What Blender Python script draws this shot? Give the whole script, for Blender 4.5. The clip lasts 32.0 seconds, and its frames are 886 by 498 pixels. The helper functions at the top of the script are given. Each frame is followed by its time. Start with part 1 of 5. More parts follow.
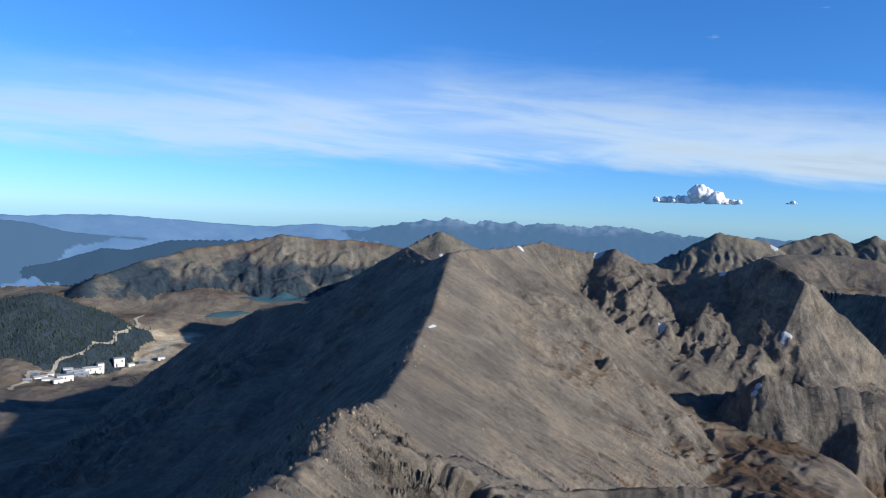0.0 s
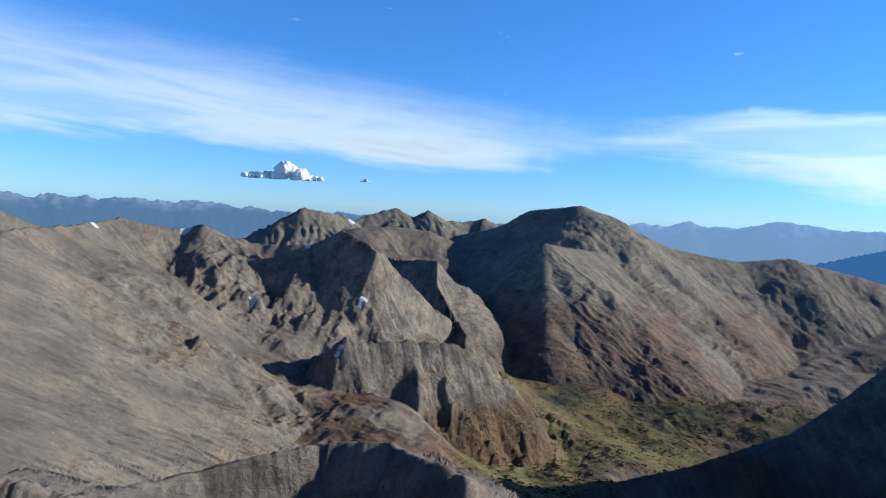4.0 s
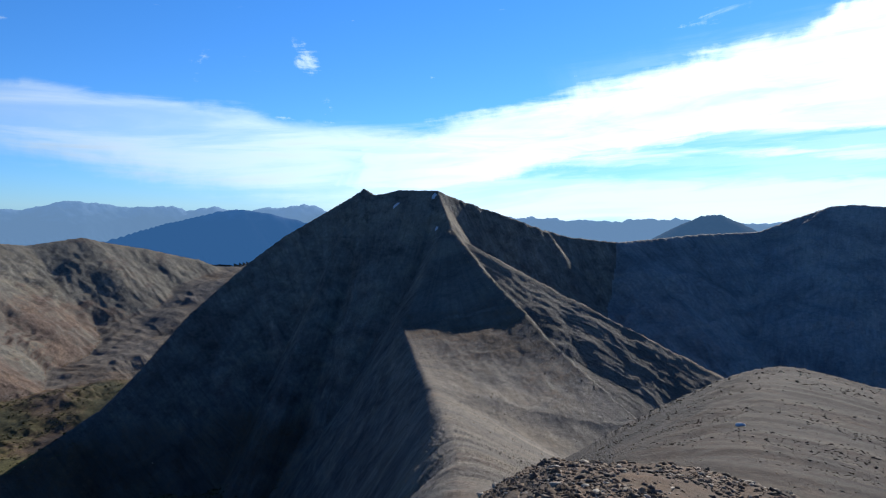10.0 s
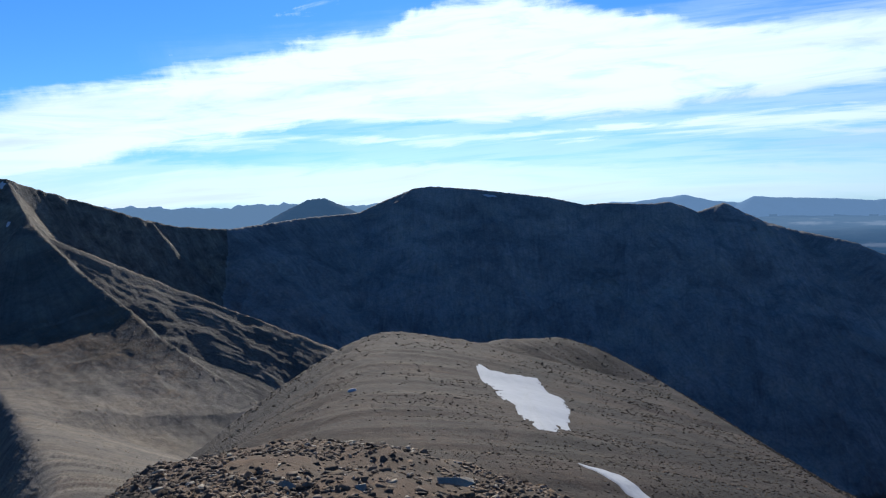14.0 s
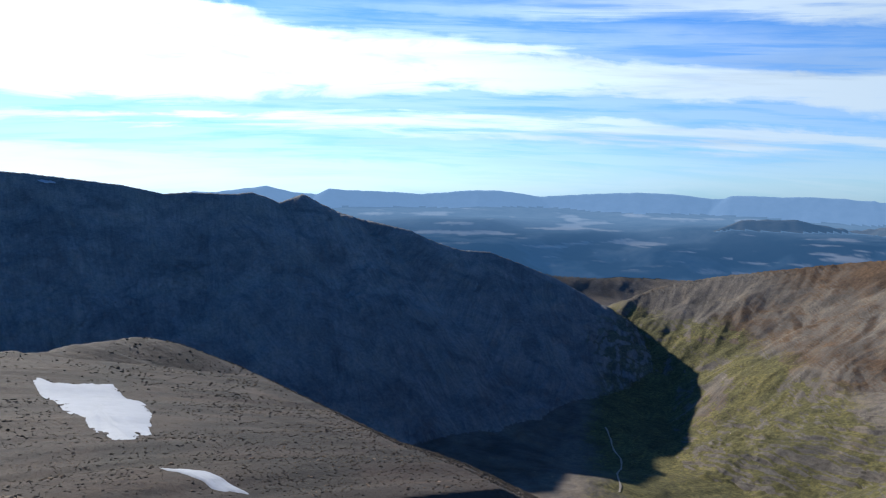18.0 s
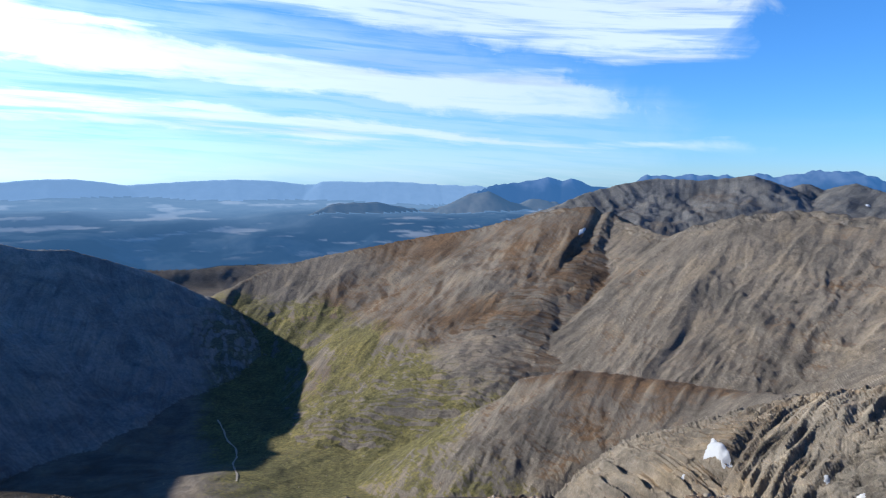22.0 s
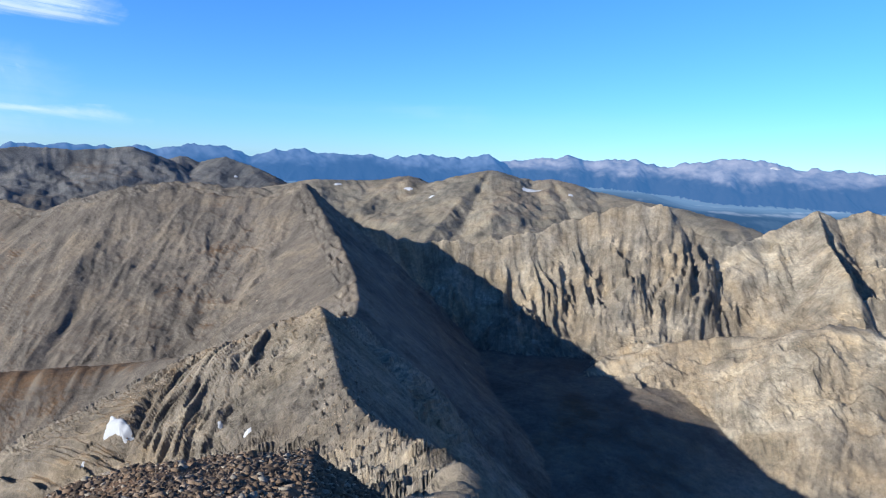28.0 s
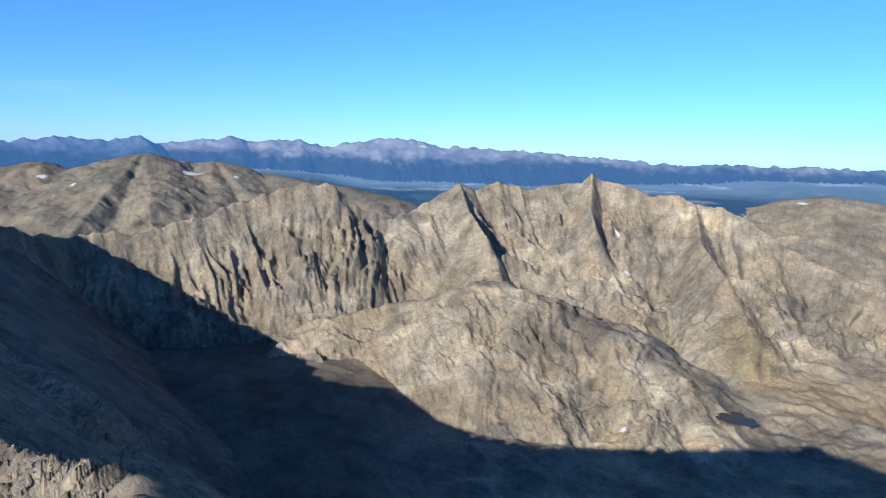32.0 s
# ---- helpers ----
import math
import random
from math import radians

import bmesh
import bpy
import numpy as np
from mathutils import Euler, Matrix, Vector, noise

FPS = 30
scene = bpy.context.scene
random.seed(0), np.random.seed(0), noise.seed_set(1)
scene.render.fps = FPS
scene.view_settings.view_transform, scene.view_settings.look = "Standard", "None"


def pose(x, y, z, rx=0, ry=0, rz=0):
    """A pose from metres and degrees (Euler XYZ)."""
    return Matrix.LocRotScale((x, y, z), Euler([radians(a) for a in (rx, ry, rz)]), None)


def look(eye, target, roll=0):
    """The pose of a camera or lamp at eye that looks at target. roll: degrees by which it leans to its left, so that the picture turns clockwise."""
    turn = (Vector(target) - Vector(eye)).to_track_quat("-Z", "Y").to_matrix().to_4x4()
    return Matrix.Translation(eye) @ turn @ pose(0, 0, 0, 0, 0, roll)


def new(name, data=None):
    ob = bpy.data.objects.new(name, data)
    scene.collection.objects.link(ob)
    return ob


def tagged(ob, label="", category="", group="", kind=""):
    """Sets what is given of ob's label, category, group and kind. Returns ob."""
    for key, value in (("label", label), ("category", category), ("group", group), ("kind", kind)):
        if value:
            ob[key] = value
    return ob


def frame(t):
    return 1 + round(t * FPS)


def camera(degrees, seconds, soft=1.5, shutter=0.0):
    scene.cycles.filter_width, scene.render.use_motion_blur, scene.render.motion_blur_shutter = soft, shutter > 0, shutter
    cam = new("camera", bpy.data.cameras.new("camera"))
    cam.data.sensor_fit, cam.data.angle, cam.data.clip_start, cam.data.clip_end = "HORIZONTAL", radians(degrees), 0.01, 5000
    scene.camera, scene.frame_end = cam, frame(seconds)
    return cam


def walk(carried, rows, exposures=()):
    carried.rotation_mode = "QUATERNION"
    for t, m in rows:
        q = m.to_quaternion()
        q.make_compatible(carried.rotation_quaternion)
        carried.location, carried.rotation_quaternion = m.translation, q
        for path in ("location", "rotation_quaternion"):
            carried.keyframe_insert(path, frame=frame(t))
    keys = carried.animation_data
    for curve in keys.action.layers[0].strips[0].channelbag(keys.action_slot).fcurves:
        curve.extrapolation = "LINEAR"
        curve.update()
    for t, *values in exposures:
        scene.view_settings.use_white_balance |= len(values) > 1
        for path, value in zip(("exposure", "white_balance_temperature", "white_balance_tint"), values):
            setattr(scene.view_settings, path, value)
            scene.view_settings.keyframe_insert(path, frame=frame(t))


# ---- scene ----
# ---- camera ----
cam = camera(66.83, 32.0, soft=1.15)
# seconds, heading, pitch, roll: somebody on the summit turns once round, arms stretched out
TURN = [
    (0, 0.0, -2.95, 2.48),
    (0.5, -5.06, -2.96, 2.97),
    (1, -9.34, -3.02, 2.85),
    (1.5, -13.57, -3.01, 3.53),
    (2, -17.5, -3.04, 3.67),
    (2.5, -21.79, -3.33, 3.47),
    (3, -26.13, -3.4, 3.43),
    (3.5, -30.26, -3.36, 3.18),
    (5.5, -46.76, -3.75, 2.7),
    (6, -52.15, -3.69, 2.56),
    (6.5, -57.37, -3.38, 2.71),
    (7, -62.8, -3.03, 2.56),
    (7.5, -67.94, -2.74, 2.71),
    (8, -72.73, -2.74, 2.68),
    (8.5, -76.62, -2.91, 2.63),
    (9, -80.95, -3.29, 1.79),
    (9.5, -85.34, -3.43, 1.6),
    (10, -89.77, -3.5, 0.38),
    (10.5, -93.81, -3.36, 0.16),
    (11, -97.51, -3.25, 0.61),
    (11.5, -100.84, -3.34, 0.14),
    (12, -103.92, -3.59, 0.49),
    (12.5, -107.69, -3.84, -0.19),
    (13, -111.78, -4.2, -0.75),
    (13.5, -116.91, -4.54, -0.96),
    (14, -122.07, -4.91, -1.08),
    (14.5, -126.97, -5.14, -0.99),
    (16.5, -144.78, -5.72, 0.29),
    (17, -149.05, -5.72, 0.43),
    (17.5, -152.99, -5.74, 0.69),
    (18, -156.6, -5.85, 0.71),
    (18.5, -159.58, -5.97, 0.66),
    (19, -162.67, -6.06, 0.74),
    (19.5, -166.25, -6.21, 0.37),
    (20, -170.32, -6.51, 0.31),
    (20.5, -175.3, -6.72, 0.38),
    (21, -180.95, -6.76, 0.38),
    (21.5, -185.94, -6.74, 0.12),
    (22, -189.93, -6.64, 0.39),
    (22.5, -193.34, -6.5, 0.28),
    (23, -196.79, -6.45, 0.28),
    (23.5, -200.58, -6.71, 0.05),
    (24, -204.37, -7.04, -0.4),
    (24.5, -208.0, -6.99, 0.1),
    (26.5, -226.59, -7.59, 1.35),
    (27, -231.38, -7.76, 1.68),
    (27.5, -235.59, -7.81, 2.06),
    (28, -239.5, -7.78, 2.47),
    (28.5, -243.4, -7.76, 2.43),
    (29, -247.02, -7.79, 2.32),
    (29.5, -250.74, -7.86, 2.14),
    (30, -254.31, -7.89, 1.88),
    (30.5, -257.55, -8.02, 1.57),
    (31, -260.71, -8.15, 1.53),
    (31.5, -263.92, -8.23, 1.66),
    (32, -267.23, -8.4, 1.71),
]
stand = []
for t, yaw, pitch, roll in TURN:
    a = radians(yaw)
    stand.append((t, pose(-0.4 * math.sin(a), 0.4 * math.cos(a), 1.7, 90 + pitch, 0, yaw) @ pose(0, 0, 0, 0, 0, roll)))
walk(cam, stand, [(0, 0.38), (4, 0.55), (7, 0.62), (10, 0.22), (14, 0.02), (18, 0.34), (22, 0.63), (28, 0.70), (32, 0.54)])

# ---- sky and sun ----
SUN_AZ, SUN_EL = 118.0, 20.7          # clockwise from +y, degrees
world = bpy.data.worlds.new("world")
scene.world = world
world.use_nodes = True
wn, wl = world.node_tree.nodes, world.node_tree.links
wn.clear()


def wmath(op, a, b=None, c=None, clamp=False):
    n = wn.new("ShaderNodeMath")
    n.operation, n.use_clamp = op, clamp
    for i, v in enumerate((a, b, c)):
        if v is None:
            continue
        if isinstance(v, (int, float)):
            n.inputs[i].default_value = v
        else:
            wl.new(v, n.inputs[i])
    return n.outputs[0]


def wramp(value, stops):
    n = wn.new("ShaderNodeValToRGB")
    n.color_ramp.interpolation = "B_SPLINE" if len(stops) < 5 else "LINEAR"
    e = n.color_ramp.elements
    while len(e) < len(stops):
        e.new(0.5)
    for el, (p, v) in zip(e, stops):
        el.position = p
        el.color = (v, v, v, 1) if isinstance(v, (int, float)) else (*v, 1)
    wl.new(value, n.inputs[0])
    return n.outputs[0]


sky = wn.new("ShaderNodeTexSky")
sky.sky_type, sky.sun_disc = "NISHITA", False
sky.sun_elevation, sky.sun_rotation = radians(SUN_EL), radians(SUN_AZ)
sky.altitude, sky.air_density, sky.dust_density, sky.ozone_density = 4000, 1.25, 0.6, 2.0

coord = wn.new("ShaderNodeTexCoord")
xyz = wn.new("ShaderNodeSeparateXYZ")
wl.new(coord.outputs["Generated"], xyz.inputs[0])
azim = wmath("ARCTAN2", xyz.outputs[0], xyz.outputs[1])           # radians, clockwise from +y
elev = wmath("MULTIPLY", wmath("ARCSINE", xyz.outputs[2]), 57.2958)  # degrees


def wnoise(vec, scale, detail, rough, distort):
    n = wn.new("ShaderNodeTexNoise")
    n.noise_dimensions = "3D"
    wl.new(vec, n.inputs["Vector"])
    n.inputs["Scale"].default_value, n.inputs["Detail"].default_value = scale, detail
    n.inputs["Roughness"].default_value, n.inputs["Distortion"].default_value = rough, distort
    return n.outputs[0]


def fade(value, lo, hi):
    n = wn.new("ShaderNodeMapRange")
    n.interpolation_type = "SMOOTHSTEP"
    n.inputs[1].default_value, n.inputs[2].default_value = lo, hi
    wl.new(value, n.inputs[0])
    return n.outputs[0]


def drawn_out(lift, lean):
    """Directions with the height stretched, so that noise on them lies in long streaks; lean tips the streaks."""
    c = wn.new("ShaderNodeCombineXYZ")
    tipped = wmath("MULTIPLY_ADD", wmath("SINE", wmath("MULTIPLY_ADD", azim, 2.0, -0.6)), lean, elev)
    wl.new(wmath("SINE", azim), c.inputs[0])
    wl.new(wmath("COSINE", azim), c.inputs[1])
    wl.new(wmath("MULTIPLY", tipped, lift), c.inputs[2])
    return c.outputs[0]


streak = wnoise(drawn_out(0.19, 2.4), 2.7, 7, 0.56, 0.5)
wisp = wnoise(drawn_out(0.11, 2.0), 6.5, 8, 0.62, 0.7)
comb = wnoise(drawn_out(0.34, 2.4), 4.2, 6, 0.6, 0.3)
lump = wnoise(coord.outputs["Generated"], 13.0, 6, 0.6, 0.4)
turn_n = wmath("FRACT", wmath("ADD", wmath("MULTIPLY_ADD", azim, 1 / (2 * math.pi), 0.5), wmath("MULTIPLY_ADD", lump, 0.03, -0.015)))
turn_s = wmath("FRACT", wmath("ADD", wmath("MULTIPLY_ADD", azim, 1 / (2 * math.pi), 1.0), wmath("MULTIPLY_ADD", lump, 0.03, -0.015)))
rough_el = wmath("ADD", elev, wmath("ADD", wmath("MULTIPLY_ADD", streak, 3.2, -1.6), wmath("MULTIPLY_ADD", wisp, 2.2, -1.1)))


def by_azimuth(pairs, lo, hi):
    """A value that changes round the horizon; headings past 180 are counted on to 360."""
    south = max(a for a, _ in pairs) > 180
    stops = sorted(((a / 360) if south else (a + 180) / 360, (v - lo) / (hi - lo)) for a, v in pairs)
    return wmath("MULTIPLY_ADD", wramp(turn_s if south else turn_n, stops), hi - lo, lo)


def cloud_band(upper, lower, density, soft_up, soft_low, tex):
    """A sheet of cirrus between two edges, each given by heading and height in degrees."""
    top, bottom = by_azimuth(upper, -2, 24), by_azimuth(lower, -2, 24)
    inside = wmath("MULTIPLY", fade(wmath("SUBTRACT", top, rough_el), -0.25 * soft_up, soft_up), fade(wmath("SUBTRACT", rough_el, bottom), -0.25 * soft_low, soft_low))
    return wmath("MULTIPLY", wmath("MULTIPLY", inside, by_azimuth(density, 0, 1)), tex)


thin = wmath("MULTIPLY_ADD", fade(streak, 0.30, 0.66), 0.62, 0.38)
fibre = wmath("MULTIPLY_ADD", fade(comb, 0.34, 0.56), 0.62, 0.38)
dense = wmath("MULTIPLY_ADD", fade(wisp, 0.30, 0.52), 0.25, 0.75)
mask = cloud_band([(-60, 8), (-34, 10.2), (-18, 11.5), (0, 13), (17, 11.8), (31, 10), (40, 8.6), (46, 7.5), (50, 7)], [(-60, 4), (-34, 3.2), (-18, 4), (0, 4), (18, 4), (31, 3), (40, 3.3), (46, 4.4), (50, 5)],
                  [(-62, 0), (-40, 0.7), (-20, 0.85), (0, 0.88), (30, 0.95), (46, 0.95), (52, 0)], 4.5, 1.6, thin)
for upper, lower, density, soft_up, soft_low, tex in (
        ([(43, 7), (47, 7.2), (52, 7.8), (58, 9.2), (68, 8.6), (77, 7.4), (84, 6.6), (90, 7), (98, 7)], [(43, 5), (47, 4.8), (52, 4.2), (58, 3.4), (68, 1.4), (77, -0.5), (84, -1.8), (98, -1.8)],
         [(40, 0), (45, 0.7), (58, 0.85), (70, 0.92), (86, 1), (93, 0.9), (98, 0)], 1.3, 2.4, thin),
        ([(78, 3.6), (85, 6), (94, 8.3), (102, 9.8), (111, 12.2), (117, 13.4), (123, 15.6), (128, 16.2), (136, 14.6), (143, 13), (149, 12.2), (152, 12), (162, 11.6), (175, 9.9), (189, 8.9), (200, 8.7), (205, 6.5), (208, 5)],
         [(78, 1), (90, 0.5), (100, 3.2), (112, 5.2), (123, 5.3), (133, 5.4), (150, 7), (170, 6.8), (187, 4.6), (196, 3.6), (208, 4)],
         [(78, 0), (83, 0.8), (92, 1), (150, 1), (172, 0.95), (190, 0.9), (203, 0.75), (208, 0)], 1.1, 1.0, dense),
        ([(86, 5), (105, 4.8), (123, 4.9), (134, 5.2), (152, 6.4), (171, 5.6), (187, 4.1), (195, 3.1), (205, 2.7), (211, 3.1), (215, 2)], [(86, 2.2), (105, 3.2), (123, 3.6), (134, 3.8), (162, 3.5), (171, 3.1), (181, 2), (200, 1.7), (215, 1.3)],
         [(84, 0), (92, 0.9), (125, 0.9), (150, 0.9), (190, 0.85), (208, 0.7), (215, 0)], 0.8, 0.9, fibre),
        ([(80, 3), (100, 2.8), (123, 3), (139, 2.5), (162, 1.8), (176, 1.7), (190, 1.4), (204, 1)], [(80, -1.8), (204, -1.8)], [(78, 0), (86, 0.95), (125, 0.9), (140, 0.7), (162, 0.55), (185, 0.45), (204, 0)], 1.0, 1.5, thin),
        ([(136, 14), (150, 15), (165, 16), (178, 17), (190, 18), (212, 20), (220, 20)], [(136, 12.6), (150, 13), (170, 12.3), (178, 12), (190, 10.6), (204, 8.5), (213, 9), (220, 9)],
         [(134, 0), (142, 0.6), (160, 0.6), (178, 0.85), (205, 0.92), (212.5, 0.9), (214.5, 0), (220, 0)], 4.0, 1.0, fibre),
        ([(100, 12), (123, 15), (160, 13.5), (190, 11.5), (205, 8), (211, 6)], [(100, -1.8), (211, -1.8)], [(98, 0), (115, 0.32), (140, 0.42), (185, 0.40), (205, 0.22), (211, 0)], 2.5, 2.0, fibre),
        ([(233, 4.2), (236, 4.4), (242, 4)], [(233, 2.6), (236, 2.4), (242, 2.4)], [(232, 0), (236, 0.35), (243, 0)], 1.4, 1.4, thin)):
    mask = wmath("MAXIMUM", mask, cloud_band(upper, lower, density, soft_up, soft_low, tex))
puffs = wmath("MULTIPLY", fade(wmath("MULTIPLY_ADD", lump, 0.5, wmath("MULTIPLY", wisp, 0.5)), 0.60, 0.68), wmath("MULTIPLY", fade(elev, 4.0, 8.0), by_azimuth([(-60, 0), (20, 0.15), (60, 0.5), (105, 0.8), (118, 0)], 0, 1)))
mask = wmath("MAXIMUM", mask, puffs, clamp=True)

# clouds are brightest round the sun and greyer underneath away from it
sun_dir = (math.sin(radians(SUN_AZ)) * math.cos(radians(SUN_EL)), math.cos(radians(SUN_AZ)) * math.cos(radians(SUN_EL)), math.sin(radians(SUN_EL)))
dot = wn.new("ShaderNodeVectorMath")
dot.operation = "DOT_PRODUCT"
dot.inputs[1].default_value = sun_dir
wl.new(coord.outputs["Generated"], dot.inputs[0])
near_sun = fade(dot.outputs["Value"], 0.35, 1.0)
bright = wmath("MULTIPLY_ADD", near_sun, 6.5, 7.8)
shade = wmath("MULTIPLY_ADD", fade(streak, 0.45, 0.75), -0.22, 1.0)
cloud_col = wn.new("ShaderNodeVectorMath")
cloud_col.operation = "SCALE"
cloud_col.inputs[0].default_value = (0.76, 0.94, 1.12)
wl.new(wmath("MULTIPLY", bright, shade), cloud_col.inputs["Scale"])
mix = wn.new("ShaderNodeMix")
mix.data_type = "RGBA"
wl.new(mask, mix.inputs["Factor"])
tint = wn.new("ShaderNodeVectorMath")
tint.operation = "MULTIPLY"
wl.new(wramp(wmath("MULTIPLY", elev, 1 / 90), [(0.0, (0.46, 0.81, 1.44)), (0.06, (0.43, 0.90, 1.52)), (0.2, (0.41, 1.05, 1.76)), (0.5, (0.31, 0.70, 1.15)), (1.0, (0.22, 0.47, 0.78))]), tint.inputs[1])
wl.new(sky.outputs[0], tint.inputs[0])
wl.new(tint.outputs[0], mix.inputs["A"])
wl.new(cloud_col.outputs[0], mix.inputs["B"])
back = wn.new("ShaderNodeBackground")
back.inputs["Strength"].default_value = 0.086
wl.new(mix.outputs["Result"], back.inputs["Color"])
wout = wn.new("ShaderNodeOutputWorld")
wl.new(back.outputs[0], wout.inputs[0])

sun = new("sun", bpy.data.lights.new("sun", "SUN"))
sun.data.energy, sun.data.angle, sun.data.color = 5.0, radians(0.53), (0.97, 0.93, 0.85)
sun.matrix_world = look(Vector(sun_dir) * 100, (0, 0, 0))


# ---- materials ----
def material(name):
    m = bpy.data.materials.new(name)
    m.use_nodes = True
    return m, m.node_tree.nodes, m.node_tree.links, m.node_tree.nodes["Principled BSDF"]


def noise_node(n, l, coord_socket, scale, detail=5, rough=0.6, distort=0.0):
    t = n.new("ShaderNodeTexNoise")
    t.inputs["Scale"].default_value, t.inputs["Detail"].default_value = scale, detail
    t.inputs["Roughness"].default_value, t.inputs["Distortion"].default_value = rough, distort
    l.new(coord_socket, t.inputs["Vector"])
    return t.outputs[0]


def ramp_node(n, l, value, stops):
    r = n.new("ShaderNodeValToRGB")
    e = r.color_ramp.elements
    while len(e) < len(stops):
        e.new(0.5)
    for el, (p, c) in zip(e, stops):
        el.position, el.color = p, (*c, 1) if len(c) == 3 else c
    l.new(value, r.inputs[0])
    return r.outputs[0]


def mix_node(n, l, fac, a, b, kind="MIX"):
    m = n.new("ShaderNodeMix")
    m.data_type, m.blend_type = "RGBA", kind
    for v, s in ((fac, m.inputs["Factor"]), (a, m.inputs["A"]), (b, m.inputs["B"])):
        if isinstance(v, (int, float)):
            s.default_value = v
        elif isinstance(v, tuple):
            s.default_value = (*v, 1)
        else:
            l.new(v, s)
    return m.outputs["Result"]


def math_node(n, l, op, a, b, clamp=False):
    m = n.new("ShaderNodeMath")
    m.operation, m.use_clamp = op, clamp
    for v, s in ((a, m.inputs[0]), (b, m.inputs[1])):
        if isinstance(v, (int, float)):
            s.default_value = v
        else:
            l.new(v, s)
    return m.outputs[0]


def plain(name, colour, rough=0.8, metal=0.0, grain=0.25, scale=3.0, each=False):
    """A surface of one colour with a fine and a coarse variation and a little relief."""
    m, n, l, b = material(name)
    tc = n.new("ShaderNodeTexCoord")
    fine = noise_node(n, l, tc.outputs["Object"], scale * 9, 4)
    coarse = noise_node(n, l, tc.outputs["Object"], scale, 3)
    v = math_node(n, l, "ADD", math_node(n, l, "MULTIPLY", fine, 0.5), math_node(n, l, "MULTIPLY", coarse, 0.5))
    lo, hi = tuple(c * (1 - grain) for c in colour), tuple(min(1, c * (1 + grain)) for c in colour)
    col = ramp_node(n, l, v, [(0.3, lo), (0.7, hi)])
    if each:
        geo = n.new("ShaderNodeNewGeometry")
        col = mix_node(n, l, 1.0, col, ramp_node(n, l, geo.outputs["Random Per Island"], [(0.0, (0.52, 0.50, 0.50)), (0.45, (0.92, 0.90, 0.88)), (0.8, (1.25, 1.08, 0.92)), (1.0, (1.9, 1.85, 1.8))]), "MULTIPLY")
    l.new(col, b.inputs["Base Color"])
    b.inputs["Roughness"].default_value, b.inputs["Metallic"].default_value = rough, metal
    b.inputs["Specular IOR Level"].default_value = 0.5 if metal else 0.12
    bump = n.new("ShaderNodeBump")
    bump.inputs["Strength"].default_value, bump.inputs["Distance"].default_value = 0.3, 0.05
    l.new(fine, bump.inputs["Height"])
    l.new(bump.outputs[0], b.inputs["Normal"])
    return m


